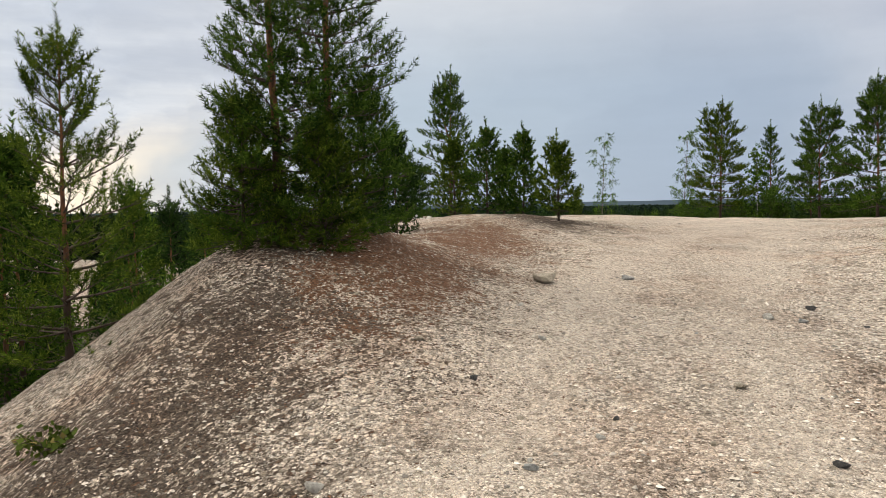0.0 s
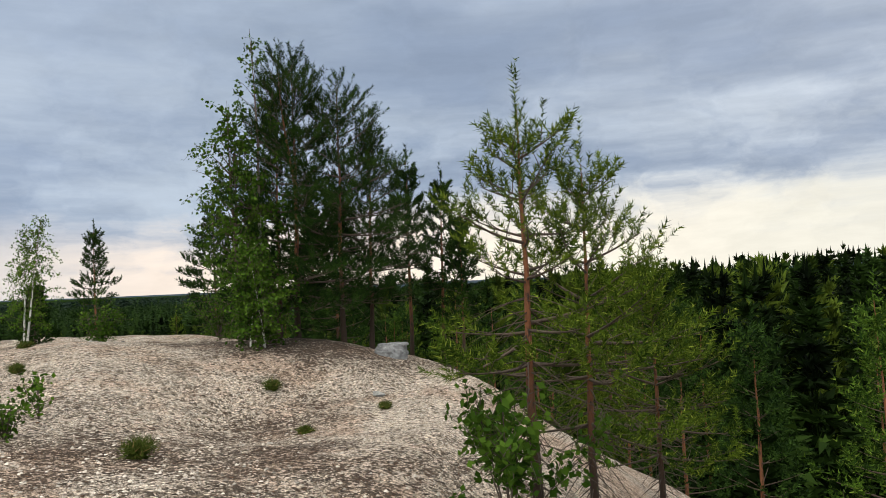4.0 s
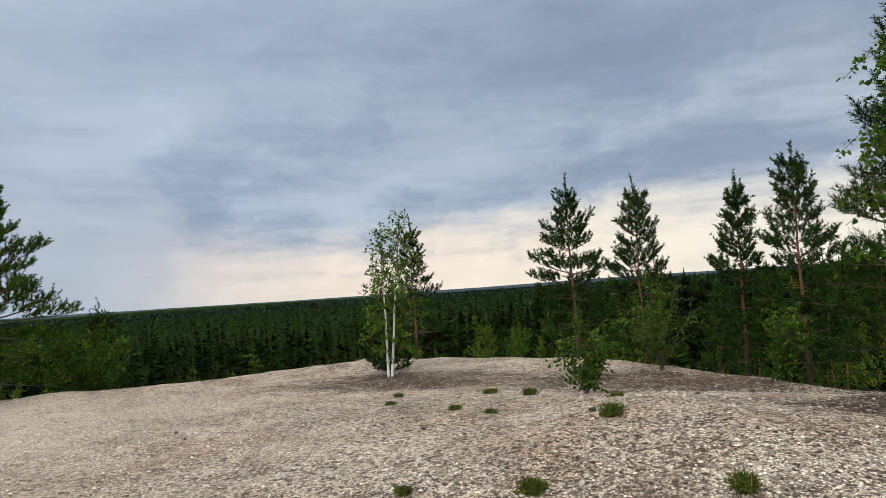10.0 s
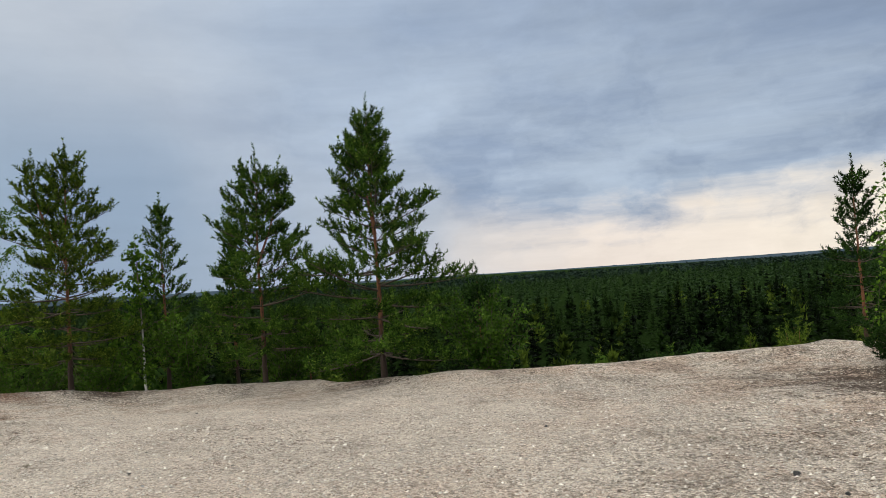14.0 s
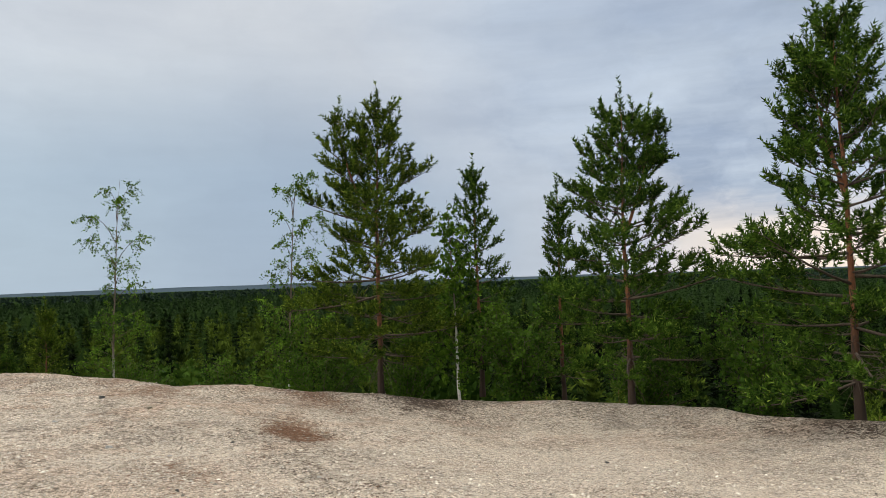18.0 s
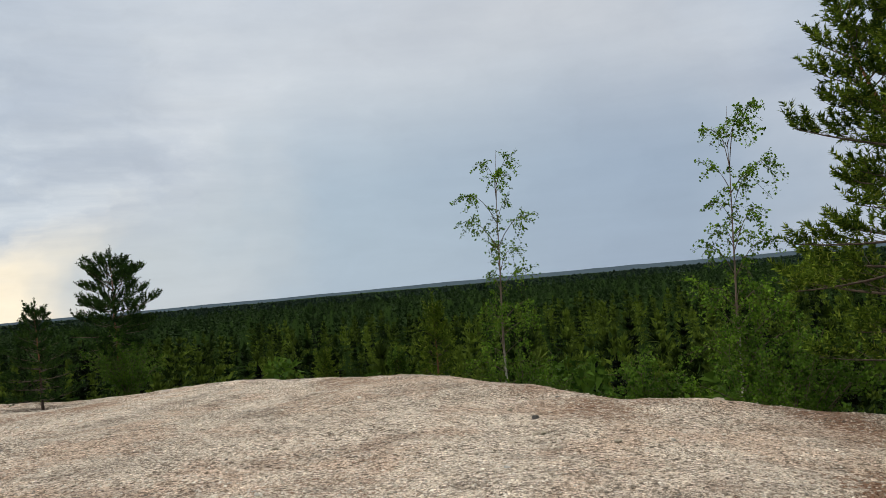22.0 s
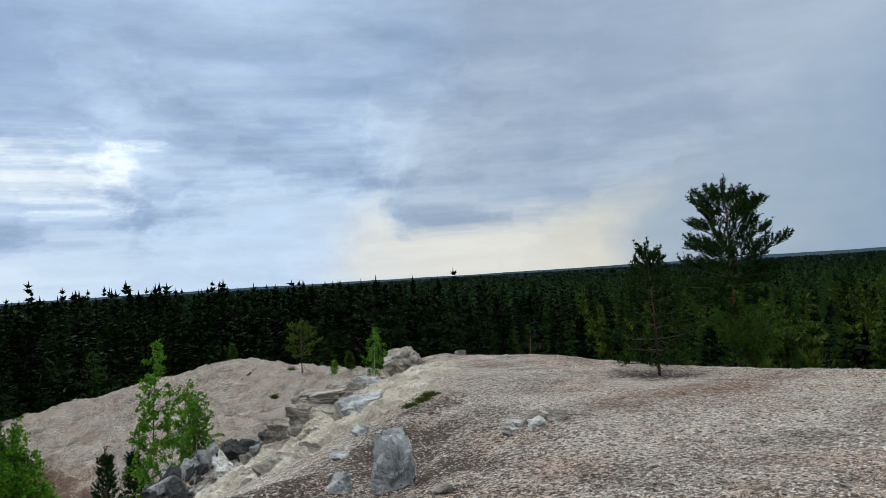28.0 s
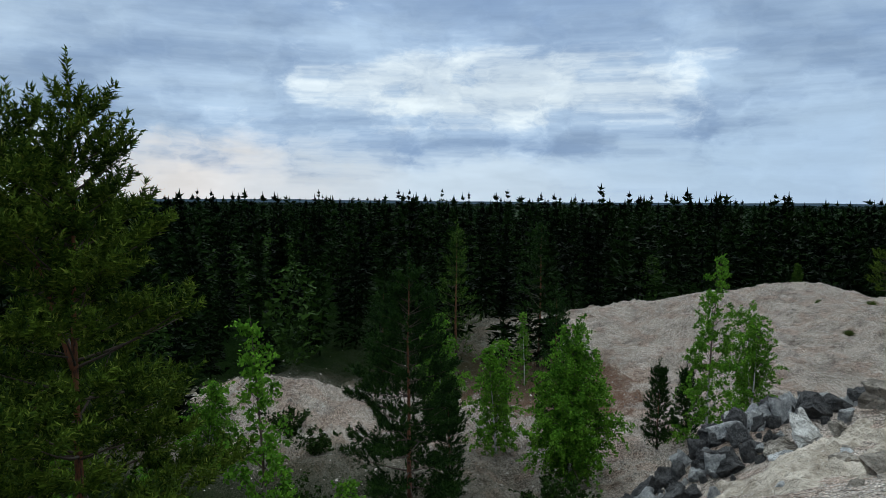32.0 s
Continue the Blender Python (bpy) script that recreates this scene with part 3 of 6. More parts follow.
# patches of needle litter and dark soil: x, y, reach x, reach y, strength
LITTER = [(-11.6, 13.6, 3.2, 1.6, 0.95), (-7.2, 13.2, 3.6, 1.8, 0.9), (-9.0, 10.0, 4.2, 2.6, 0.42), (-0.6, -3.2, 3.2, 1.5, 0.85), (-4.5, -2.4, 3.5, 1.5, 0.8), (2.8, -4.0, 3.4, 1.3, 0.88), (-9.5, -0.8, 4.2, 1.5, 1.0), (-3.3, 9.6, 2.6, 1.2, 1.0), (-7.4, 14.2, 2.4, 0.9, 0.7), (-12.4, 14.4, 1.5, 0.7, 1.0),
          (-2.0, 6.6, 0.9, 1.5, 0.7), (0.6, 4.2, 1.3, 0.7, 0.7), (-26, 8.4, 2.0, 0.8, 0.9), (-20.2, 11.4, 1.6, 0.8, 0.7), (-36.8, -6.7, 1.8, 0.9, 1.0), (-41, -7, 2.0, 1.2, 0.8),
          (-28.6, -5.4, 1.0, 0.6, 1.0), (-27.4, -5.9, 0.8, 0.7, 0.8), (-30.4, -5.0, 0.7, 0.5, 0.6), (-29.2, -6.4, 2.2, 0.9, 0.9), (-30.8, -7.5, 1.2, 0.35, 0.8), (-27.6, -6.6, 1.4, 0.7, 0.8), (-9.8, 7.2, 1.4, 0.9, 0.35), (-23.4, 5.8, 0.75, 0.38, 0.9), (-5.5, 4.0, 1.6, 0.8, 0.3), (-6.5, 7.0, 4.6, 2.8, 0.30), (-1.6, 4.7, 3.0, 1.6, 0.72), (0.7, 3.9, 1.2, 0.4, 0.6), (1.3, -3.6, 3.0, 1.0, 0.72), (-27.0, -4.4, 3.0, 1.6, 0.52),
          (-26.0, -1.6, 5.0, 2.8, 0.32), (-22.0, 5.4, 2.6, 0.7, 0.42), (-29.5, 1.0, 2.4, 1.6, 0.36), (-33.0, -7.5, 3.5, 1.6, 0.38), (-11.5, 6.0, 2.2, 1.2, 0.40), (-17.0, 7.2, 2.4, 0.9, 0.30), (-48, -39, 15, 13, 0.20), (-34, -22, 8, 7, 0.22)]
RUST = [(-29.5, 5.2, 2.4, 0.7, 0.55), (-33.5, 1.0, 2.2, 0.8, 0.45), (-35.3, -4.6, 2.6, 0.8, 0.6), (-26.5, 6.9, 2.0, 0.5, 0.5), (-23.6, 5.8, 0.75, 0.36, 1.0), (-33.5, -4.8, 3.0, 0.9, 0.55), (-30.5, 4.0, 1.6, 0.7, 0.4), (-24.0, 1.5, 2.0, 1.0, 0.25), (-32.5, -31.5, 3.2, 5.0, 1.6), (-4.5, -2.3, 3.6, 1.1, 0.80), (-0.8, -2.9, 2.0, 0.9, 0.85),
        (-27.6, 4.6, 1.2, 0.8, 0.5), (-21.5, 4.2, 0.9, 0.4, 0.35)]


def patches(x, y, table, seed):
    v = np.zeros(x.shape)
    n = wave(x, y, seed, 0.9) * 0.35 + wave(x, y, seed + 1, 0.35) * 0.25
    for px, py, rx, ry, s in table:
        q = np.sqrt(((x - px) / rx) ** 2 + ((y - py) / ry) ** 2)
        v = np.maximum(v, s * np.clip(1.35 - q + n * 0.6, 0, 1))
    return np.clip(v, 0, 1)


gx, gy = lines(-60, 9, 0.22, 3600), lines(-46, 17, 0.22, 3600)
mx, my = np.meshgrid(gx, gy, indexing="ij")
mz = ground_z(mx, my)
mz = mz + far_rise(mx, my)
nx, ny = len(gx), len(gy)
idx = np.arange(nx * ny).reshape(nx, ny)
quads = np.stack([idx[:-1, :-1], idx[1:, :-1], idx[1:, 1:], idx[:-1, 1:]], -1).reshape(-1, 4)
ground_mesh = mesh_from("ground", np.stack([mx, my, mz], -1).reshape(-1, 3), quads, True)
attribute(ground_mesh, "litter", patches(mx, my, LITTER, 31).ravel())
attribute(ground_mesh, "rust", patches(mx, my, RUST, 41).ravel())
ed = edge_distance(mx, my)
heap = sum(np.exp(-((mx - hx) / (rx * 1.25)) ** 2 - ((my - hy) / (ry * 1.25)) ** 2) for hx, hy, hh, rx, ry in HEAPS)
valley = np.exp(-((mx + 37) / 8) ** 2 - ((my + 22) / 8) ** 2) + 0.8 * np.exp(-((mx + 25) / 5) ** 2 - ((my + 27) / 3.0) ** 2)
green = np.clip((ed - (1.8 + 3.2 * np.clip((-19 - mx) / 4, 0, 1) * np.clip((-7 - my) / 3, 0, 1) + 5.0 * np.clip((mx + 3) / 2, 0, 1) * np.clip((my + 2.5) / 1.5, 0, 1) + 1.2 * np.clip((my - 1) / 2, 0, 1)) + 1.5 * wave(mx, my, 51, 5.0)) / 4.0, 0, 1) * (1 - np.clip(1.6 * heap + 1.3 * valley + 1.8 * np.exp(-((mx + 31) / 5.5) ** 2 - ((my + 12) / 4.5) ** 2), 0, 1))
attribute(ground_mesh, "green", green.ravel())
# beaten track along the top
track_y = np.interp(mx, [-30, -22, -12, -4, 0, 7, 12], [-1, 4.6, 4.6, 1.0, -0.6, -2.0, -2.6])
pale = 1.1 * np.exp(-((mx + 17.5) / 6.0) ** 2 - ((my - 8.0) / 4.0) ** 2)
track = np.clip(1.3 - np.abs(my - track_y) / np.interp(mx, [-14, -5], [3.4, 2.1]), 0, 1) * np.clip((mx + 26) / 8, 0, 1)
# two wheel ruts where the track climbs
rut = np.exp(-((np.abs(my - track_y) - 0.8) / 0.34) ** 2) * np.clip((mx + 9) / 5, 0, 1)
track = track * (1 - 0.55 * np.clip((mx + 9) / 5, 0, 1)) + 0.75 * rut
attribute(ground_mesh, "track", np.clip(np.maximum(track, pale), 0, 1).ravel())
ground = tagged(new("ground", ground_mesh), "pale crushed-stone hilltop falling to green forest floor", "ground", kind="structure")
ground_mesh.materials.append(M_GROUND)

# ---- helpers for things and parts ----
def thing(name, x, y, z, label, category, group="", turn=0.0):
    ob = new(name)
    ob.empty_display_size = 0.2
    ob.matrix_basis = pose(x, y, z, 0, 0, turn)
    return tagged(ob, label, category, group)


def part(name, me, mat, parent, label=""):
    ob = new(name, me)
    if mat and not me.materials:
        me.materials.append(mat)
    ob.parent = parent
    if label:
        ob["label"] = label
    return ob


def kind_part(name, me, mat, parent):
    """A part of countless small twigs."""
    return tagged(part(name, me, mat, parent), "grey-brown branches and twigs", kind="stuff")


def tubes(paths, radii, sides=5):
    """Tapered tubes along paths (n, k, 3) with radii (n, k), as one array pair."""
    paths, radii = np.asarray(paths, float), np.asarray(radii, float)
    n, k, _ = paths.shape
    tan = np.gradient(paths, axis=1)
    tan /= np.linalg.norm(tan, axis=2, keepdims=True) + 1e-9
    ref = np.where(np.abs(tan[..., 2:3]) > 0.9, np.array([1.0, 0, 0]), np.array([0, 0, 1.0]))
    u = np.cross(tan, ref)
    u /= np.linalg.norm(u, axis=2, keepdims=True) + 1e-9
    v = np.cross(tan, u)
    a = np.arange(sides) / sides * 2 * math.pi
    ring = paths[:, :, None] + radii[:, :, None, None] * (np.cos(a)[:, None] * u[:, :, None] + np.sin(a)[:, None] * v[:, :, None])
    verts = ring.reshape(-1, 3)
    base = np.arange(n)[:, None, None] * k * sides + np.arange(k - 1)[None, :, None] * sides
    j = np.arange(sides)[None, None]
    j2 = (j + 1) % sides
    f = np.stack([base + j, base + j2, base + sides + j2, base + sides + j], -1).reshape(-1, 4)
    return verts, f


def unit(v):
    return v / (np.linalg.norm(v, axis=-1, keepdims=True) + 1e-9)


def needles(r, pos, way, length, count, leaf, width):
    """Bottle-brush shoots: thin blades round each shoot's axis. Triangles."""
    n = len(pos)
    t = r.rand(n, count)
    axis = pos[:, None] + way[:, None] * (length[:, None] * t)[..., None]
    side = unit(np.cross(way[:, None], r.normal(size=(n, count, 3))))
    lean = 0.62 + 0.45 * r.rand(n, count)[..., None] * (1.15 - t[..., None])
    d = unit(way[:, None] * (1 - lean * 0.55) + side * lean)
    ln = leaf * (0.7 + 0.6 * r.rand(n, count))[..., None]
    wide = unit(np.cross(d, r.normal(size=(n, count, 3)))) * width
    tri = np.stack([axis - wide, axis + wide, axis + d * ln], 2).reshape(-1, 3)
    return tri, np.arange(len(tri)).reshape(-1, 3)


def leaves(r, pos, size, droop=0.4):
    """Small pointed leaves (two triangles each) hanging about pos."""
    n = len(pos)
    d = unit(r.normal(size=(n, 3)) + np.array([0, 0, -droop]))
    s = unit(np.cross(d, r.normal(size=(n, 3))))
    ln = size * (0.6 + 0.8 * r.rand(n, 1))
    q = np.stack([pos, pos + d * ln * 0.45 + s * ln * 0.38, pos + d * ln, pos + d * ln * 0.45 - s * ln * 0.38], 1).reshape(-1, 3)
    return q, np.arange(len(q)).reshape(-1, 4)


def limbs_on(r, trunk, h, z0, width, spacing, per, rise_low, rise_high, bend, profile):
    """Branch curves (n, 5, 3) in whorls on a trunk path, with their share of the height."""
    zs, out, us = z0, [], []
    tz = trunk[:, 2]
    while zs < h * 0.94:
        u = (zs - z0) / (h - z0)
        for a in np.arange(per) / per * 6.283 + r.rand() * 6.283:
            a = a + r.normal() * 0.25
            ln = 0.5 * width * profile(u) * (0.5 + 0.66 * r.rand())
            e = radians(rise_low + (rise_high - rise_low) * u + r.normal() * 7)
            z = zs + r.normal() * spacing * 0.12
            foot = np.array([np.interp(z, tz, trunk[:, 0]), np.interp(z, tz, trunk[:, 1]), z])
            way = np.array([math.cos(a) * math.cos(e), math.sin(a) * math.cos(e), math.sin(e)])
            s = np.linspace(0, 1, 5)[:, None]
            sway = np.cross(way, [0, 0, 1.0]) * r.normal() * 0.12
            out.append(foot + way * ln * s + (np.array([0, 0, bend]) + sway) * ln * s ** 2)
            us.append(u)
        zs += spacing * (1.12 - 0.28 * u)
    return np.array(out), np.array(us)


def along(curves, k, s):
    """Points at parameter s on curves k."""
    n = curves.shape[1] - 1
    f = np.clip(s * n, 0, n - 1e-6)
    i = f.astype(int)
    a, b = curves[k, i], curves[k, i + 1]
    return a + (b - a) * (f - i)[:, None], unit(b - a)


def trunk_path(r, h, lean=0.03, k=12, curve=0.0):
    s = np.linspace(0, 1, k)
    wob = np.cumsum(r.normal(size=(k, 2)) * 0.006 * h / k * 4, 0)
    la = r.rand() * 6.283
    x = wob[:, 0] + lean * h * s * math.cos(la) + curve * h * s ** 2
    y = wob[:, 1] + lean * h * s * math.sin(la)
    x, y = x - x[0], y - y[0]
    return np.stack([x, y, s * h - 0.12 * (s == 0)], 1)


def pine(x, y, h, width, crown=0.25, seed=1, foliage=None, label="young scots pine with a reddish stem", tops=1, dens=1.0, dead=0.4, per=5, round_top=False, group="hilltop pines", sink=0.05,
         leaf=0.078, rise=-2, top_w=0.05, z=None, lean=0.02, thick=1.0, coarse=0):
    r = np.random.RandomState(seed)
    h = h * 0.95
    z = gz(x, y) - sink if z is None else z
    tree = thing("pine_tree", x, y, z, label, "tree", group)
    close = x > -6.5 and -6.5 < y < 12.5
    fine = edge_distance(np.array([x]), np.array([y]))[0] < 1.6
    tr = trunk_path(r, h, lean)
    rad = (0.0085 * h + 0.012) * thick * (1 - np.linspace(0, 1, len(tr)) * 0.93) * (1 + 0.35 * np.exp(-np.linspace(0, 1, len(tr)) * 18))
    stems, rads = [tr], [rad]
    if round_top:
        prof = lambda u: 0.25 + 0.85 * math.sqrt(max(0.0, 1 - (2 * u - 0.85) ** 2)) * (1.0 if u < 0.68 else 0.62)
    else:
        prof = lambda u: (0.70 + 0.30 * min(1, u * 4)) * (1 - u) ** 0.90 * (1 - top_w) + top_w
    spacing = 0.067 * h if h > 3 else 0.080 * h
    br, us = limbs_on(r, tr, h, crown * h, width, spacing / math.sqrt(dens), per, rise - 10, 42 if round_top else 37, 0.13, prof)
    if tops > 1:
        # a second leader that rises from the upper crown
        s = np.linspace(0, 1, len(tr))
        a = r.rand() * 6.283
        foot = tr[int(len(tr) * 0.55)]
        lead = foot + np.stack([0.16 * width * np.sin(s * 1.57) * math.cos(a), 0.16 * width * np.sin(s * 1.57) * math.sin(a), s * (h * 0.96 - foot[2])], 1)
        stems.append(lead)
        rads.append(rad * 0.55)
        b2, u2 = limbs_on(r, lead, h * 0.95, foot[2] + 0.25 * (h - foot[2]), width * 0.42, spacing, per, 15, 50, 0.2, prof)
        br, us = np.concatenate([br, b2]), np.concatenate([us, u2])
    for path, rd in zip(stems, rads):
        v, f = tubes([path], [rd], 8)
        part("trunk", mesh_from("trunk", v, f, True), M_PINE_BARK, tree)
    ln = np.linalg.norm(br[:, -1] - br[:, 0], axis=1)
    brad = np.clip(0.006 + 0.010 * ln, 0.004, 0.03)[:, None] * np.array([1, 0.8, 0.6, 0.42, 0.25])
    # side twigs, in flat fans on both sides of each branch
    per_b = np.maximum(3, np.round(ln * (3.8 if coarse else 7.6) * dens).astype(int))
    k = np.repeat(np.arange(len(br)), per_b)
    rank = np.concatenate([(np.arange(q) + r.rand(q)) / q for q in per_b])
    s = 0.20 + 0.78 * rank ** 0.9
    foot, way = along(br, k, s)
    hand = np.where(np.concatenate([np.arange(q) % 2 for q in per_b]) > 0, 1.0, -1.0)[:, None]
    side = unit(np.cross(way, np.array([0, 0, 1.0])) * hand * 0.8 + way * 0.8 + r.normal(size=(len(k), 3)) * 0.14 + np.array([0, 0, 0.10]))
    tl = (0.10 + 0.44 * ln[k] * (1.06 - s)) * (0.6 + 0.6 * r.rand(len(k)))
    q = np.linspace(0, 1, 3)[None, :, None]
    tw = foot[:, None] + side[:, None] * (tl[:, None, None] * q) + np.array([0, 0, 0.25]) * (tl[:, None, None] * q ** 2)
    v1, f1 = tubes(br, brad, 4)
    v2, f2 = tubes(tw[:, [0, 2]], np.full((len(tw), 2), 0.0036) * np.array([1.1, 0.5]), 3)
    vs, fs = ([v1], [f1]) if coarse or not fine else ([v1, v2], [f1, f2 + len(v1)])
    if dead > 0:
        # bare dead branches under the crown
        db, du = limbs_on(r, tr, crown * h + 0.6, 0.10 * h, width * 0.62, 0.03 * h, 5, -38, 0, -0.22, lambda u: 0.35 + 0.65 * u)
        if len(db):
            keep = r.rand(len(db)) < dead
            db = db[keep]
            if len(db):
                v3, f3 = tubes(db, np.full((len(db), 5), 0.0058) * np.array([1, 0.8, 0.6, 0.4, 0.2]), 3)
                fs.append(f3 + sum(len(q) for q in vs))
                vs.append(v3)
    kind_part("branchwork", mesh_from("branchwork", np.concatenate(vs), np.concatenate(fs), True), M_GREY_BARK, tree)
    # brushes of needles: at the twig tips, along the outer twigs and at the branch ends, bent upwards
    nt = np.round(tl * (2.5 if coarse else 5.5) + 0.4).astype(int)
    kk = np.repeat(np.arange(len(tw)), nt)
    p1, w1 = along(tw, kk, 0.35 + 0.55 * r.rand(len(kk)))
    w1 = unit(w1 * 0.9 + r.normal(size=w1.shape) * 0.32 + np.array([0, 0, 0.5]))
    p2, w2 = tw[:, -1] - 0.06 * side, unit(side + r.normal(size=side.shape) * 0.15 + np.array([0, 0, 0.8]))
    p3 = np.concatenate([br[:, -1] - g * unit(br[:, -1] - br[:, -2]) for g in (0.04, 0.14, 0.26)])
    w3 = np.tile(unit(unit(br[:, -1] - br[:, -2]) + np.array([0, 0, 0.6])), (3, 1))
    w3 = unit(w3 + r.normal(size=w3.shape) * 0.25)
    p4 = np.array([t[-1] - np.array([0, 0, g]) for t in stems for g in np.arange(-0.10, 0.5, 0.10)])
    w4 = unit(np.tile([0, 0, 1.0], (len(p4), 1)) + r.normal(size=(len(p4), 3)) * 0.12)
    pos, way = np.concatenate([p1, p2, p3, p4]), np.concatenate([w1, w2, w3, w4])
    length = (0.13 + 0.15 * r.rand(len(pos))) * (0.75 + 0.05 * h)
    length[-len(p4):] *= 1.2
    count, wide = (14, 0.0140) if coarse else (40, 0.0042) if close else (26, 0.0108)
    leaf = leaf * (0.62 if close else 0.80)
    v, f = needles(r, pos, way, length * (1.6 if coarse else 1), count, leaf * (0.8 + 0.05 * h) * (1.25 if coarse else 1), wide)
    part("crown", mesh_from("crown", v, f), foliage or M_NEEDLE, tree)
    return tree


def birch(x, y, h, width, crown=0.22, seed=1, label="slender young birch with white bark", stems=1, leafy=1.0, group="hilltop birches", foliage=None, z=None, size=0.058, thin_top=0.0, bark=None, lean=None):
    r = np.random.RandomState(seed)
    z = gz(x, y) - 0.05 if z is None else z
    tree = thing("birch_tree", x, y, z, label, "tree", group)
    paths, rads, brs = [], [], []
    for i in range(stems):
        hh = h * (1 - 0.18 * i * r.rand())
        slant = (0.05 if stems == 1 else 0.05 + 0.12 * r.rand()) if lean is None else lean
        tr = trunk_path(r, hh, slant, curve=0.02 * r.normal())
        tr[:, :2] += r.normal(size=2) * (0.0 if i == 0 else 0.09)
        rad = (0.0042 * hh + 0.006 if thin_top else 0.006 * hh + 0.010) * (1 - np.linspace(0, 1, len(tr)) * 0.94)
        paths.append(tr)
        rads.append(rad)
        prof = lambda u: (0.55 + 0.45 * math.sin(min(1.0, u * 1.7 + 0.15) * 1.57)) * (1 - max(0, u - 0.25) / 0.85) ** 0.8 * (1 - thin_top * max(0, min(1, (u - 0.45) * 6)) * 0.15) + 0.06
        if thin_top:
            prof = lambda u: (0.75 if u < 0.42 else 0.30 if u < 0.55 else 0.62) * (1 - 0.75 * max(0.0, u - 0.3)) * (0.0 if u > 0.9 else 1.0) + 0.05
        br, us = limbs_on(r, tr, hh, crown * hh, width, 0.052 * hh, 3, 38, 62, -0.25, prof)
        if thin_top:
            # steep arms above the thicket whose ends hang over, and short twigs all the way up
            br = br[us < 0.42]
            arms, _ = limbs_on(r, tr, hh, 0.46 * hh, width * 0.82, 0.070 * hh, 2, 62, 70, -0.42, lambda u: 0.75 + 0.45 * math.sin(3.1 * u) if u < 0.8 else 0.0)
            short, _ = limbs_on(r, tr, hh * 0.82, 0.40 * hh, width * 0.30, 0.04 * hh, 2, 40, 60, -0.3, lambda u: 1.0 - 0.5 * u)
            br = np.concatenate([br, arms, short])
        brs.append(br)
    br = np.concatenate(brs)
    for path, rd in zip(paths, rads):
        v, f = tubes([path], [rd], 8)
        part("trunk", mesh_from("trunk", v, f, True), bark or M_BIRCH_BARK, tree)
    ln = np.linalg.norm(br[:, -1] - br[:, 0], axis=1)
    per_b = np.maximum(3, (ln * (15 if thin_top else 9)).astype(int))
    k = np.repeat(np.arange(len(br)), per_b)
    s = 0.2 + 0.8 * r.rand(len(k)) ** (0.40 if thin_top else 1.0)
    foot, way = along(br, k, s)
    side = unit(r.normal(size=way.shape) * 0.6 + way * 0.5 + np.array([0, 0, -0.35]))
    tl = (0.10 + 0.30 * ln[k]) * (0.5 + 0.8 * r.rand(len(k)))
    q = np.linspace(0, 1, 3)[None, :, None]
    tw = foot[:, None] + side[:, None] * (tl[:, None, None] * q) + np.array([0, 0, -0.35]) * (tl[:, None, None] * q ** 2)
    v1, f1 = tubes(br, np.clip(0.004 + 0.007 * ln, 0.003, 0.02)[:, None] * np.array([1, 0.8, 0.6, 0.4, 0.2]), 4)
    v2, f2 = tubes(tw[:, [0, 2]], np.full((len(tw), 2), 0.0026), 3)
    kind_part("branchwork", mesh_from("branchwork", np.concatenate([v1, v2]), np.concatenate([f1, f2 + len(v1)]), True), M_GREY_BARK, tree)
    nl = np.maximum(3, (tl * 62 * leafy).astype(int))
    kk = np.repeat(np.arange(len(tw)), nl)
    pos, _ = along(tw, kk, 0.1 + 0.9 * r.rand(len(kk)))
    pos = pos + r.normal(size=pos.shape) * 0.025
    v, f = leaves(r, pos, size)
    part("crown", mesh_from("crown", v, f), foliage or (M_BIRCH_LEAF if y < -10 else M_RIM_BIRCH), tree)
    return tree


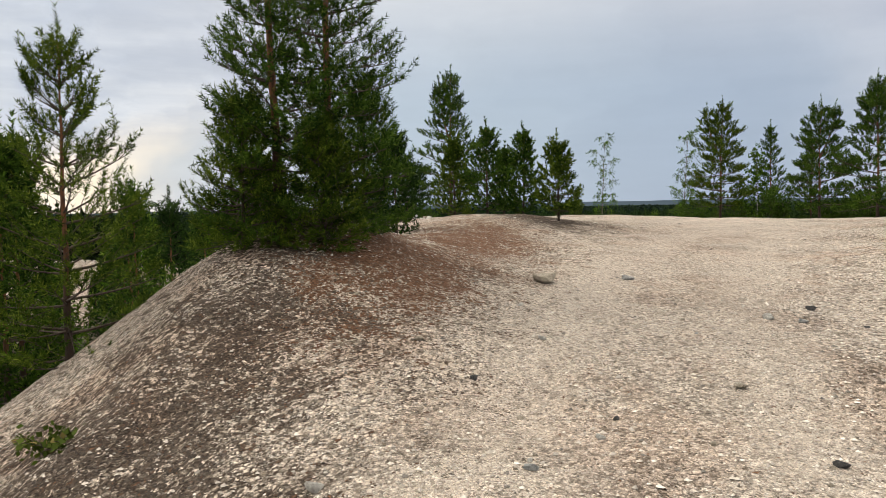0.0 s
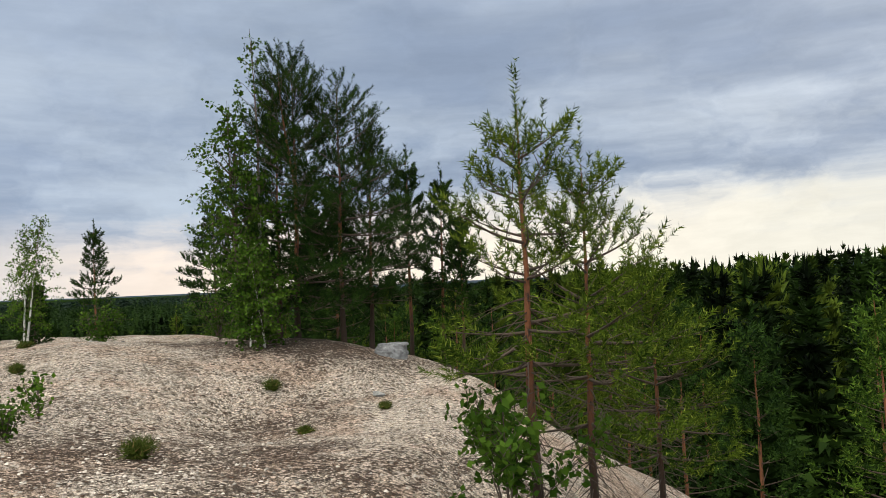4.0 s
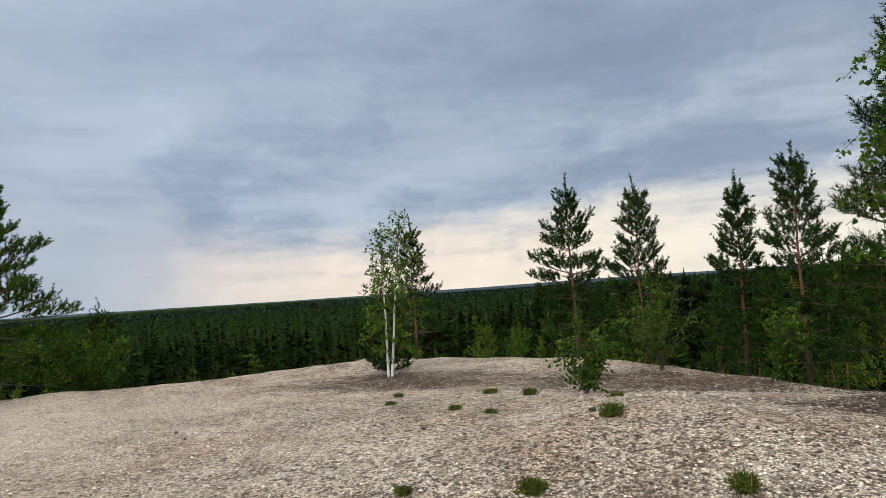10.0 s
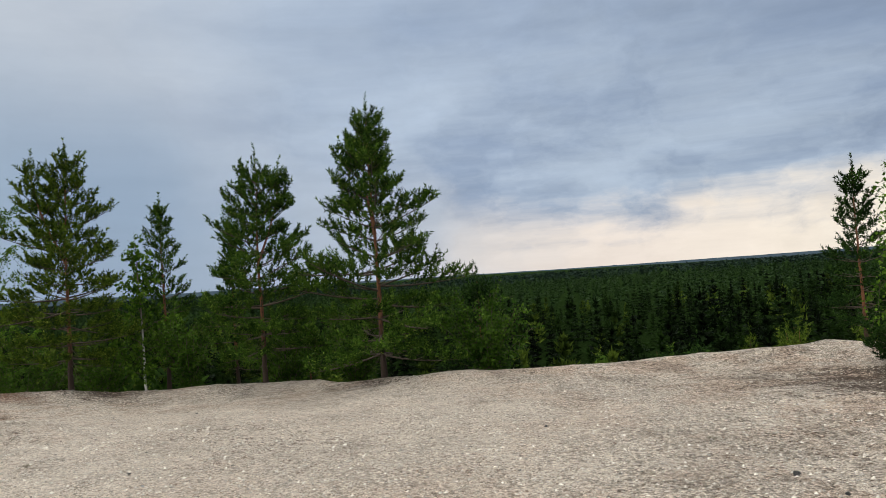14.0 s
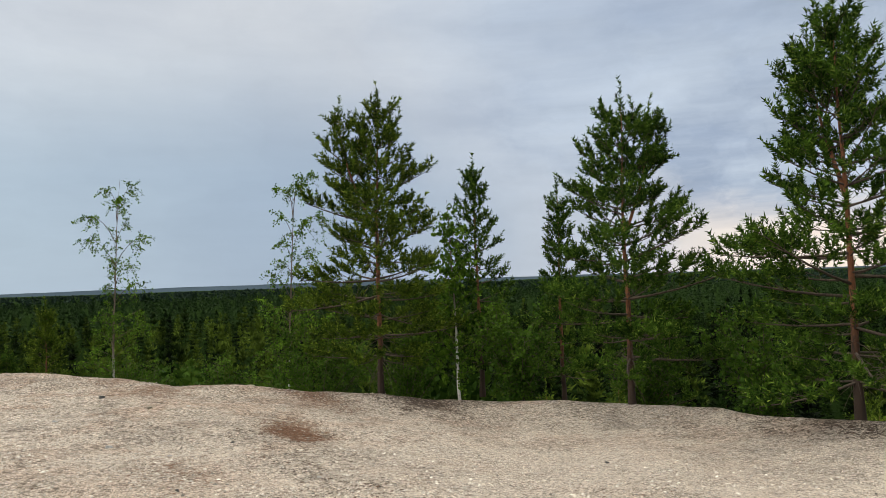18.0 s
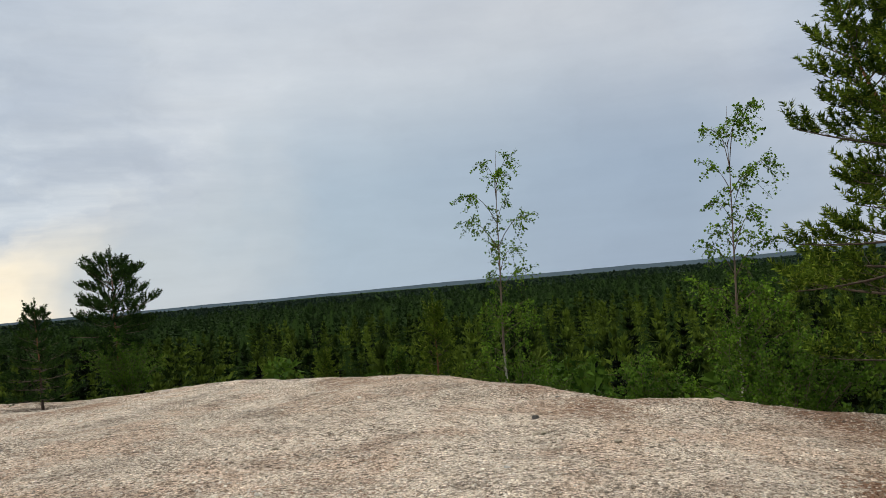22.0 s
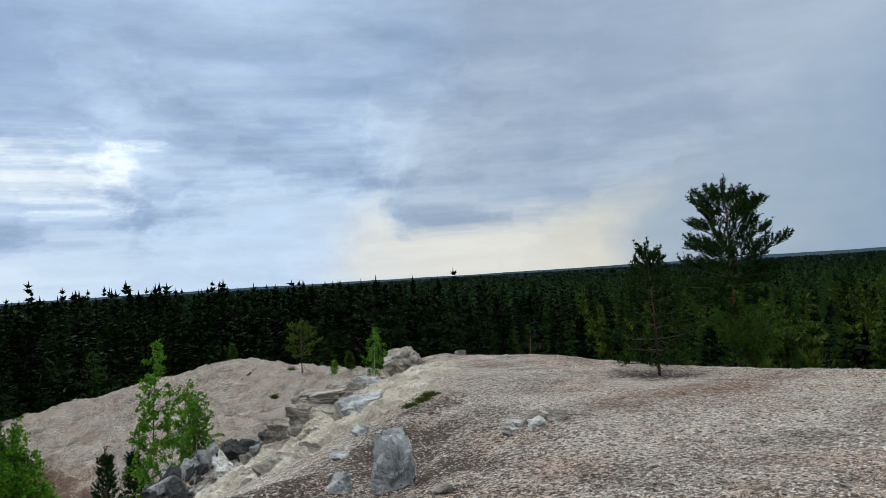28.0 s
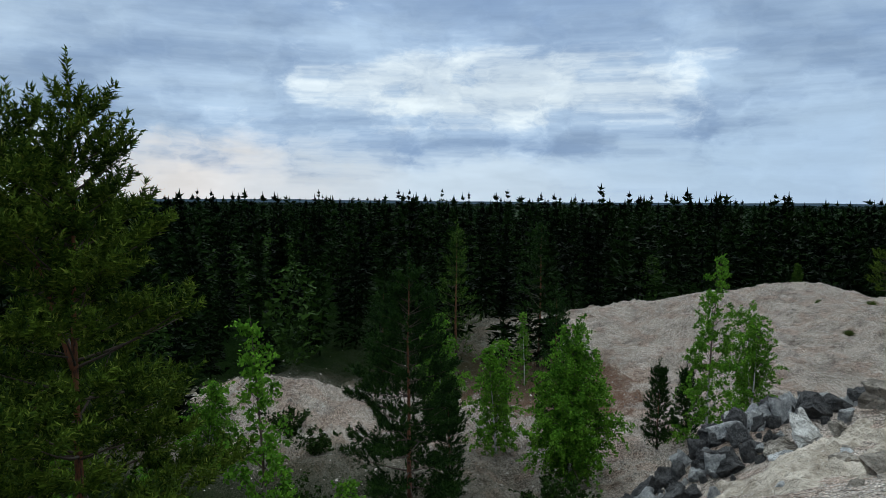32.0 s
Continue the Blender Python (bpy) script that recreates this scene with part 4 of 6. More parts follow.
def shrub(x, y, h, width, seed=1, label="leafy green shrub growing from bare gravel", leafy=1.0, foliage=None, stems=9, name="shrub", group="gravel shrubs", size=0.045, z=None, low=0.15):
    r = np.random.RandomState(seed)
    z = gz(x, y) - 0.03 if z is None else z
    bush = thing(name, x, y, z, label, "shrub", group)
    a = r.rand(stems) * 6.283
    s = np.linspace(0, 1, 6)[None, :, None]
    reach = 0.5 * width * np.sqrt(r.rand(stems))
    tipz = h * (1 - 0.35 * (reach / (0.5 * width)) ** 2) * (0.75 + 0.3 * r.rand(stems))
    out = np.stack([np.cos(a) * reach, np.sin(a) * reach, 0 * a], 1)[:, None]
    st = out * s ** 1.3 + np.array([0, 0, 1.0]) * (tipz[:, None, None] * s) + np.cumsum(r.normal(size=(stems, 6, 3)) * 0.012 * h, 1) * s
    v1, f1 = tubes(st, np.full((stems, 6), 0.006 + 0.003 * h) * np.linspace(1, 0.25, 6), 4)
    k = np.repeat(np.arange(stems), max(6, int(14 * h + 4)))
    foot, way = along(st, k, low + (1 - low) * r.rand(len(k)))
    side = unit(r.normal(size=way.shape) + way * 0.6 + np.array([0, 0, 0.2]))
    tl = (0.06 + 0.16 * min(1.4, h)) * (0.4 + r.rand(len(k)))
    q = np.linspace(0, 1, 3)[None, :, None]
    tw = foot[:, None] + side[:, None] * (tl[:, None, None] * q)
    v2, f2 = tubes(tw[:, [0, 2]], np.full((len(tw), 2), 0.0024), 3)
    kind_part("stemwork", mesh_from("stemwork", np.concatenate([v1, v2]), np.concatenate([f1, f2 + len(v1)]), True), M_GREY_BARK, bush)
    kk = np.repeat(np.arange(len(tw)), np.maximum(2, (tl * 60 * leafy).astype(int)))
    pos, _ = along(tw, kk, r.rand(len(kk)))
    v, f = leaves(r, pos + r.normal(size=pos.shape) * 0.02, size, 0.0)
    part("foliage", mesh_from("foliage", v, f), foliage or M_SHRUB_LEAF, bush)
    return bush


def tuft(x, y, h, width, seed=1, label="low dry-green plant tuft in the gravel"):
    r = np.random.RandomState(seed)
    z = gz(x, y) - 0.01
    n = int(150 + 900 * width)
    base = np.stack([r.normal(size=n) * width * 0.22, r.normal(size=n) * width * 0.22, np.zeros(n)], 1)
    way = unit(np.stack([r.normal(size=n) * 0.6, r.normal(size=n) * 0.6, np.full(n, 1.0)], 1) + base * 2)
    v1, f1 = needles(r, base, way, np.full(n, h * 0.75), 3, h * 0.45, 0.0045)
    v2, f2 = leaves(r, base + way * h * 0.5 * r.rand(n, 1), 0.03, 0)
    f2t = np.concatenate([f2[:, [0, 1, 2]], f2[:, [0, 2, 3]]]) + len(v1)
    ob = new("plant_tuft", mesh_from("plant_tuft", np.concatenate([v1, v2]), np.concatenate([f1, f2t])))
    ob.data.materials.append(M_HEATH)
    ob.matrix_basis = pose(x, y, z)
    return tagged(ob, label, "plant", "plant tufts")


# ---- trees left of the track where the walk begins ----
DARK = "tall dark scots pine with branches down to the litter"
pine(0.39, -5.65, 3.1, 2.0, 0.06, 101, M_NEEDLE_YELLOW, "young scots pine with whorled branches on the slope", dead=0.6, per=6, z=-1.2, dens=1.0, rise=8, lean=0.0)
pine(-0.35, -3.95, 4.9, 1.55, 0.03, 102, M_NEEDLE, DARK, dens=1.5, dead=1.0, rise=-2, top_w=0.38, per=6)
pine(-0.6, -3.55, 4.7, 1.75, 0.03, 103, M_NEEDLE, DARK, dens=1.6, dead=1.0, rise=-2, top_w=0.38, per=6)
pine(-0.15, -4.25, 1.5, 1.1, 0.02, 114, M_NEEDLE_YELLOW, "low bushy pine at the foot of the dark pines", dead=0.5, dens=1.3, rise=0)
pine(-0.2, -3.5, 1.2, 1.1, 0.02, 115, M_NEEDLE_YELLOW, "low bushy pine at the foot of the dark pines", dead=0.5, dens=1.3, rise=0)
pine(-1.3, -3.3, 1.7, 1.2, 0.02, 116, M_NEEDLE, "low bushy pine at the foot of the dark pines", dead=0.5, dens=1.3, rise=0)
pine(-15.2, -3.1, 4.5, 2.7, 0.12, 104, None, "bushy scots pine with a spiky top", tops=2)
pine(-10.6, -2.0, 2.1, 1.3, 0.08, 105, None, "small bushy pine on the mound", dead=0)
pine(-10.2, -1.2, 2.0, 0.95, 0.10, 106, None, "small slim pine on the mound", dead=0)
pine(-8.2, -0.6, 1.6, 1.15, 0.18, 107, M_NEEDLE_YELLOW, "small pine with bare lower twigs", dead=0.9)
pine(-12.0, -1.6, 1.7, 0.9, 0.10, 108, None, "small bushy pine on the mound", dead=0)
pine(-11.4, -2.8, 1.9, 1.2, 0.06, 109, M_NEEDLE_YELLOW, "small yellowish pine on the mound", dead=0)
pine(-6.5, -3.6, 1.8, 1.3, 0.06, 110, M_NEEDLE_DARK, "small dark pine behind the mound", dead=0)
pine(2.6, -7.2, 4.0, 2.0, 0.1, 111, M_NEEDLE_YELLOW, "pine rising from the slope below the track")
pine(-1.6, -7.6, 3.6, 2.0, 0.1, 112, M_NEEDLE, "pine rising from the slope below the track")
shrub(2.36, -4.58, 0.14, 0.42, 113, "low yellow-green shrub beside the track", foliage=M_HEATH)
for i, (px, py, ph) in enumerate([(-3.5, -8.6, 3.6), (-6.2, -8.2, 3.4), (-9.0, -8.8, 3.8), (-12.0, -8.4, 3.5), (-0.6, -9.6, 4.2), (-5.0, -11.0, 5.0), (-9.5, -12.0, 5.2), (-14.0, -10.0, 4.2), (1.2, -8.2, 3.6), (-1.9, -7.6, 3.4), (-2.6, -9.4, 4.2), (-17.0, -9.5, 4.0)]):
    pine(px, py, ph, 0.5 * ph, 0.06, 240 + i, (M_NEEDLE_DARK, M_NEEDLE)[i % 2], "green pine on the slope south of the track", dead=0, dens=1.0, coarse=1)
# ---- row of trees along the north-west rim ----
pine(-20.15, 11.5, 5.1, 3.7, 0.10, 121, None, "broad scots pine with dead lower branches at the rim", tops=2, dead=1.0, dens=1.45)
pine(-23.45, 10.95, 4.9, 3.5, 0.16, 122, None, "scots pine with a long bare reddish stem", tops=2, dead=0.8, rise=0, dens=1.4)
pine(-26.4, 8.05, 5.4, 3.8, 0.15, 123, M_NEEDLE_YELLOW, "tall light-green scots pine with two tops", tops=2, dead=1.0, dens=1.4)
pine(-27.3, 10.5, 4.6, 1.9, 0.12, 124, None, "narrow pine among birch leaves", z=-0.8)
birch(-26.9, 9.8, 4.3, 1.9, 0.22, 125, "white-stemmed birch among pines at the rim", leafy=1.3, size=0.075)
pine(-26.7, 12.0, 4.5, 1.5, 0.15, 126, None, "narrow pine below the rim", z=-1.2)
birch(-30.4, 7.4, 5.9, 2.9, 0.06, 127, "birch with dense low leaves and a thin top", leafy=1.1, size=0.046, z=-2.1, thin_top=0.8)
shrub(-29.8, 7.9, 2.5, 2.6, 128, "dense light-green birch thicket below the rim", leafy=1.3, stems=22, z=-1.9)
birch(-34.9, 4.15, 6.7, 2.6, 0.05, 129, "thin birch with a bare leader and sparse leaves", leafy=1.0, size=0.048, z=-2.5, thin_top=1.0)
pine(-34.6, 2.8, 3.6, 1.7, 0.04, 130, M_NEEDLE_YELLOW, "light-green young pine below the rim", dead=0, z=-2.4)
pine(-35.6, 1.9, 2.6, 1.5, 0.04, 131, M_NEEDLE, "young pine below the rim", dead=0, z=-2.6)
pine(-38.9, -0.2, 2.6, 1.2, 0.04, 132, M_NEEDLE_YELLOW, "young pine below the rim", dead=0, z=-2.6)
pine(-20.7, 14.6, 3.6, 2.1, 0.02, 133, M_NEEDLE_DARK, "dense dark young spruce below the rim", dead=0, dens=1.5, z=-2.2, coarse=1)
pine(-24.8, 12.9, 3.0, 1.5, 0.05, 134, None, "young pine below the rim", dead=0, z=-2.4)
shrub(-34.6, 4.6, 2.2, 2.2, 135, "light-green birch thicket below the rim", stems=22, z=-2.3)
for i, (px, py, ph, pw) in enumerate([(-25.4, 10.2, 2.0, 2.0), (-22.2, 12.3, 1.9, 2.2), (-18.9, 12.9, 1.6, 1.8), (-28.2, 9.2, 2.2, 2.0), (-24.2, 11.9, 1.5, 1.8), (-31.8, 6.4, 2.0, 2.0)]):
    shrub(px, py, ph, pw, 230 + i, "dense green undergrowth below the rim", leafy=0.9, stems=16, size=0.055, foliage=M_SHRUB_LEAF, group="undergrowth below the rim")
# ---- trees along the north rim ----
birch(-12.4, 14.5, 3.25, 1.6, 0.16, 141, "young birch with two white stems at the rim", stems=2, leafy=1.1, size=0.046)
pine(-12.9, 15.3, 1.5, 1.1, 0.04, 117, M_NEEDLE_DARK, "low dark pine behind the birch", dead=0)
pine(-14.9, 20.0, 4.4, 1.9, 0.25, 142, M_NEEDLE_DARK, "slim dark pine behind the birch", z=-1.2)
pine(-10.15, 19.35, 5.0, 2.8, 0.24, 143, M_NEEDLE_DARK, "scots pine with a bare stem beyond the rim", z=-1.25, dens=1.3)
pine(-8.4, 18.3, 4.6, 2.2, 0.22, 144, M_NEEDLE_DARK, "slim scots pine beyond the rim", z=-1.25, dens=1.3)
pine(-6.3, 17.6, 4.3, 1.7, 0.16, 145, M_NEEDLE_DARK, "slim pine with a thin spiky top beyond the rim", z=-1.2, dens=1.3)
pine(-5.2, 16.6, 4.6, 2.3, 0.16, 146, M_NEEDLE_DARK, "dark pine beyond the rim", z=-1.2, dens=1.3)
shrub(-7.35, 14.8, 1.7, 1.6, 147, "tall leafy shrub with bare stems at the rim", stems=10, leafy=0.5)
shrub(-7.5, 11.0, 0.95, 0.75, 148, "small upright green shrub in the gravel", stems=9)
shrub(-5.5, 13.6, 1.2, 0.9, 149, "leafy birch sapling at the rim", stems=6)
# ---- clump of pines and birch on the north knoll ----
pine(-3.25, 10.2, 4.65, 3.2, 0.16, 151, M_NEEDLE_DARK, "tall dark scots pine in a clump", dens=1.5, tops=2, top_w=0.16, lean=0.0)
pine(-2.6, 10.5, 4.4, 3.1, 0.18, 152, M_NEEDLE_DARK, "tall dark scots pine in a clump", dens=1.5, top_w=0.16, lean=0.01)
pine(-2.35, 11.1, 4.0, 2.4, 0.24, 153, M_NEEDLE_DARK, "dark scots pine in a clump", dens=1.4)
pine(-3.9, 10.9, 4.2, 2.4, 0.18, 154, M_NEEDLE_DARK, "scots pine in a clump", dens=1.4, lean=0.0)
birch(-3.6, 9.75, 4.85, 1.5, 0.34, 155, "tall thin birch with a leafy top twig in a clump", foliage=M_SHRUB_LEAF, leafy=0.9, size=0.052, lean=0.0)
birch(-3.85, 9.5, 3.7, 1.9, 0.30, 150, "leafy birch with grey stems in a clump", foliage=M_SHRUB_LEAF, stems=2, bark=M_GREY_BARK, leafy=1.0, size=0.052, lean=0.03)
birch(-3.3, 9.2, 1.6, 1.5, 0.10, 156, "leafy birch sapling in a clump", foliage=M_SHRUB_LEAF, stems=3, leafy=1.19, size=0.047)
pine(-2.3, 13.2, 4.3, 1.3, 0.42, 157, M_NEEDLE_DARK, "slim pine with a long bare stem", z=-0.9)
pine(-1.8, 13.6, 4.0, 1.2, 0.45, 158, M_NEEDLE_DARK, "slim pine with a long bare stem", z=-1.0)
pine(-1.3, 13.2, 3.2, 1.1, 0.40, 159, M_NEEDLE_DARK, "slim pine with a long bare stem", z=-1.1)
pine(1.3, 14.6, 3.6, 1.9, 0.05, 160, M_NEEDLE_YELLOW, "yellow-green young spruce below the rim", dead=0, z=-2.6, coarse=1)
# ---- trees on the north-east slope ----
pine(1.2, 4.2, 3.05, 2.0, 0.42, 161, M_NEEDLE_YELLOW, "thin pine with dead lower twigs on the slope", dead=1.0, thick=1.1, dens=0.8, lean=0.01)
pine(1.5, 4.85, 3.0, 2.3, 0.36, 162, M_NEEDLE_YELLOW, "pine with many dead lower branches on the slope", dead=1.0, dens=0.8, lean=0.01)
pine(2.0, 5.95, 2.45, 1.7, 0.34, 163, M_NEEDLE_YELLOW, "young pine with a bare stem on the slope", dead=0.9, lean=0.01)
shrub(1.05, 4.0, 1.0, 1.3, 164, "rowan shrub with dark stems on the slope", stems=8, size=0.055, leafy=0.75, low=0.5)
pine(4.9, 8.4, 2.4, 1.6, 0.06, 165, M_NEEDLE, "young pine lower on the slope", dead=0)
shrub(3.9, 9.6, 1.3, 1.6, 166, "bright green shrub low on the slope", stems=14, size=0.06)
shrub(5.6, 8.8, 1.3, 1.6, 167, "bright green shrub low on the slope", stems=14, size=0.06)
shrub(-3.4, 4.75, 0.5, 0.5, 168, "leafy green shrub in the gravel", stems=9, leafy=0.9, size=0.038)
shrub(-3.75, 5.5, 0.62, 0.22, 169, "thin yellow-green sapling in the gravel", stems=3, leafy=0.8, size=0.045, foliage=M_RIM_BIRCH)
# ---- western rim ----
pine(-36.85, -6.7, 2.6, 2.2, 0.12, 171, M_NEEDLE_DARK, "small dark pine at the rim", dead=0.8, dens=0.85, rise=2)
pine(-41.6, -6.75, 4.5, 2.4, 0.34, 172, M_NEEDLE_DARK, "round-crowned dark scots pine at the rim", round_top=True, dens=1.7, z=-1.2, thick=1.3)
shrub(-40.8, -6.2, 2.0, 2.6, 173, "birch thicket under the round pine", stems=22, z=-1.2, leafy=1.2)
# ---- hollow south of the rocks ----
pine(-21.7, -10.8, 6.6, 4.1, 0.04, 181, M_NEEDLE_YELLOW, "large scots pine with two spiky tops in the hollow", tops=2, dens=1.9, per=6)
birch(-23.5, -13.4, 4.9, 1.9, 0.08, 182, "bright green birch in the hollow", leafy=1.89, size=0.062)
pine(-26.0, -18.4, 6.3, 3.6, 0.14, 183, M_NEEDLE_DARK, "dark scots pine in the hollow", dead=0.5, dens=1.7)
birch(-30.5, -21.1, 4.3, 3.2, 0.05, 184, "broad bright green birch thicket in the hollow", stems=3, leafy=1.89, size=0.062)
birch(-34.2, -21.1, 5.6, 2.5, 0.05, 185, "slender bright green birch in the hollow", leafy=2.03, size=0.062)
pine(-33.4, -22.3, 2.6, 1.2, 0.1, 186, M_NEEDLE_DARK, "small dark pine in the hollow", dead=0, dens=1.2)
pine(-34.6, -22.9, 2.2, 1.0, 0.1, 187, M_NEEDLE_DARK, "small dark pine in the hollow", dead=0, dens=1.2)
birch(-31.8, -30.5, 3.0, 1.0, 0.05, 188, "young birch by the reddish heap", leafy=1.2)
pine(-27.2, -20.5, 3.2, 1.1, 0.1, 189, M_NEEDLE_DARK, "thin pine in the hollow", dead=0.8, dens=1.2)
birch(-24.6, -15.6, 2.6, 1.8, 0.03, 190, "low birch in the hollow", leafy=1.76, size=0.062)
birch(-52.3, -30.3, 3.1, 2.0, 0.15, 191, "small birch on the far heap", leafy=1.3)
pine(-50.1, -33.8, 2.9, 1.9, 0.38, 192, M_NEEDLE_YELLOW, "small round-crowned pine on the far heap", round_top=True, dead=0)
for i, (px, py, ph) in enumerate([(-53.6, -45.6, 1.3), (-50.8, -31.9, 0.8), (-53.0, -33.0, 0.9)]):
    (birch if i % 2 else pine)(px, py, ph, ph * 0.55, 0.06, 220 + i, label="small sapling on the crest of the far heap")
birch(-29.0, -23.5, 3.4, 2.0, 0.04, 193, "birch thicket in the hollow", stems=2, leafy=1.62, size=0.062)
pine(-19.5, -14.5, 4.2, 2.4, 0.05, 194, M_NEEDLE_DARK, "dark pine in the hollow", dead=0, dens=1.2)
birch(-21.5, -14.2, 3.4, 2.0, 0.05, 195, "birch in the hollow", leafy=1.62, size=0.062)

# small plants in the gravel
for i, (px, py, ph, pw) in enumerate([(-6.6, 6.65, 0.13, 0.34), (-5.35, 6.9, 0.16, 0.3), (-6.45, 8.2, 0.14, 0.42), (-5.9, 6.05, 0.10, 0.22), (-7.4, 6.4, 0.08, 0.26), (-9.1, 11.7, 0.10, 0.5), (-8.2, 10.9, 0.12, 0.4),
                                   (-2.5, 7.85, 0.20, 0.16), (-2.0, 4.6, 0.24, 0.26), (-6.9, 5.7, 0.08, 0.2), (-5.6, 5.4, 0.09, 0.35), (-8.6, 9.6, 0.08, 0.3), (-10.4, 11.4, 0.09, 0.3), (-7.9, 9.0, 0.07, 0.25), (-1.5, 6.6, 0.12, 0.3),
                                   (-0.9, 7.4, 0.12, 0.2), (-31.3, -7.85, 0.10, 0.7), (-31.7, -8.05, 0.12, 0.8), (-30.9, -7.75, 0.08, 0.5), (-46.0, -31.0, 0.3, 0.8), (-49.0, -37.0, 0.35, 0.9), (-44.0, -36.0, 0.3, 0.8), (-51.5, -36.5, 0.4, 1.0), (-39.0, -30.0, 0.3, 0.8), (-9.8, 10.2, 0.08, 0.3), (-7.0, 10.4, 0.10, 0.4)]):
    tuft(px, py, ph * 0.85, pw * 0.33, 300 + i)

# more trees scattered in the hollow
hr = np.random.RandomState(17)
for i, (px, py) in enumerate([(-19.0, -17.5), (-18.6, -20.0), (-28.0, -27.0), (-26.3, -30.0), (-21.0, -23.5), (-31.4, -25.4), (-37.5, -24.5)]):
    if i % 2:
        pine(px, py, 2.6 + 2.0 * hr.rand(), 1.7 + hr.rand(), 0.06, 200 + i, M_NEEDLE_DARK, "dark young pine in the hollow", dead=0, dens=0.8, coarse=1)
    else:
        birch(px, py, 2.4 + 1.6 * hr.rand(), 1.6 + hr.rand(), 0.04, 200 + i, "bright green young birch in the hollow", stems=2, leafy=1.49, size=0.062)

# undergrowth on the floor of the hollow
for i in range(15):
    px, py = -30.0 + 12.5 * hr.rand(), -27.0 + 13.0 * hr.rand()
    shrub(px, py, 0.5 + 0.6 * hr.rand(), 1.2 + 1.2 * hr.rand(), 260 + i, "green undergrowth on the floor of the hollow", leafy=0.8, stems=12, size=0.075, foliage=M_FOREST_LEAF, group="undergrowth in the hollow")

# ---- forest all round ----
def leaf_tree(r, n, width, start):
    """A leafy tree one metre high for the distance, made of n pointed sprays of leaves. Triangles."""
    u = r.rand(n) ** 0.9
    rad = np.sqrt(np.clip(1 - (u * 2 - 0.95) ** 2, 0.03, 1))
    a = r.rand(n) * 6.283
    lump = 0.78 + 0.3 * np.sin(a * 3 + u * 17 + r.rand() * 6) * np.sin(u * 23 + r.rand() * 6)
    rr = 0.5 * width * rad * lump * np.sqrt(0.12 + 0.88 * r.rand(n))
    out = np.stack([np.cos(a), np.sin(a), np.zeros(n)], 1)
    size = (0.95 / math.sqrt(n)) * (0.6 + 0.8 * r.rand(n)) * (0.45 + 0.75 * rad) * (width / 0.34) ** 0.5
    way = unit(out * (0.5 + 0.6 * r.rand(n, 1)) + r.normal(size=(n, 3)) * 0.5 + np.array([0, 0, 0.1]))
    side = unit(np.cross(way, r.normal(size=(n, 3)))) * (size * 0.30)[:, None]
    base = out * rr[:, None] + np.stack([0 * u, 0 * u, start + (1 - start) * u * 0.97], 1) - way * (size * 0.35)[:, None]
    return np.stack([base - side, base + side, base + way * size[:, None]], 1).reshape(-1, 3)


def tier_tree(r, tiers, per, brushes, blades, width, start, kind, reach=0.075, broad=0.16):
    """A conifer one metre high for the distance: whorls of branches that carry brushes of a few blades. Triangles."""
    u = np.repeat((np.arange(tiers) + 0.5 * r.rand(tiers)) / tiers, per)
    n = len(u)
    a = np.tile(np.arange(per) / per * 6.283, tiers) + np.repeat(r.rand(tiers) * 6.283, per) + r.normal(size=n) * 0.25
    if kind == "spruce":
        rad, rise = (1 - u) ** 0.95 + 0.03, np.radians(-22 + 50 * u)
    else:
        rad, rise = (1 - u) ** 0.62 * (0.75 + 0.25 * np.minimum(1, u * 5)) + 0.02, np.radians(2 + 55 * u)
    rad = 0.5 * width * rad * (0.6 + 0.55 * r.rand(n))
    out = np.stack([np.cos(a) * np.cos(rise), np.sin(a) * np.cos(rise), np.sin(rise)], 1)
    foot = np.stack([0 * u, 0 * u, start + (0.97 - start) * u], 1)
    k = np.repeat(np.arange(n), brushes)
    s = np.tile((np.arange(brushes) + 1.0) / brushes, n) * (0.85 + 0.2 * r.rand(n * brushes))
    turn = np.cross(out, np.array([0, 0, 1.0]))[k] * (r.normal(size=(len(k), 1)) * 0.38 * (1 if brushes > 1 else 0))
    pos = foot[k] + (out[k] + turn) * (rad[k] * s)[:, None]
    lift = 0.15 if kind == "spruce" else 1.0
    way = unit(out[k] + turn + np.array([0, 0, lift]) + r.normal(size=(len(k), 3)) * 0.2)
    size = reach * (0.7 + 0.6 * r.rand(len(k))) * (0.75 + 0.4 * (1 - u[k]))
    j = np.repeat(np.arange(len(k)), blades)
    d = unit(way[j] + r.normal(size=(len(j), 3)) * (0.42 if blades > 1 else 0.1))
    side = unit(np.cross(d, r.normal(size=(len(j), 3)))) * (size[j] * broad)[:, None]
    foot = pos[j] - way[j] * (size[j] * 0.45)[:, None]
    tri = np.stack([foot - side, foot + side, foot + d * (size[j] * 1.1)[:, None]], 1)
    w0 = 0.008 + 0.06 / tiers
    lead = np.array([[(-w0, 0, 0.90), (w0, 0, 0.90), (0, 0, 1.0)], [(0, -w0, 0.90), (0, w0, 0.90), (0, 0, 1.0)]])
    stem = np.array([[(-0.010, 0, -0.03), (0.010, 0, -0.03), (0, 0, 0.8)], [(0, -0.010, -0.03), (0, 0.010, -0.03), (0, 0, 0.8)]])
    return np.concatenate([tri, lead, stem]).reshape(-1, 3)


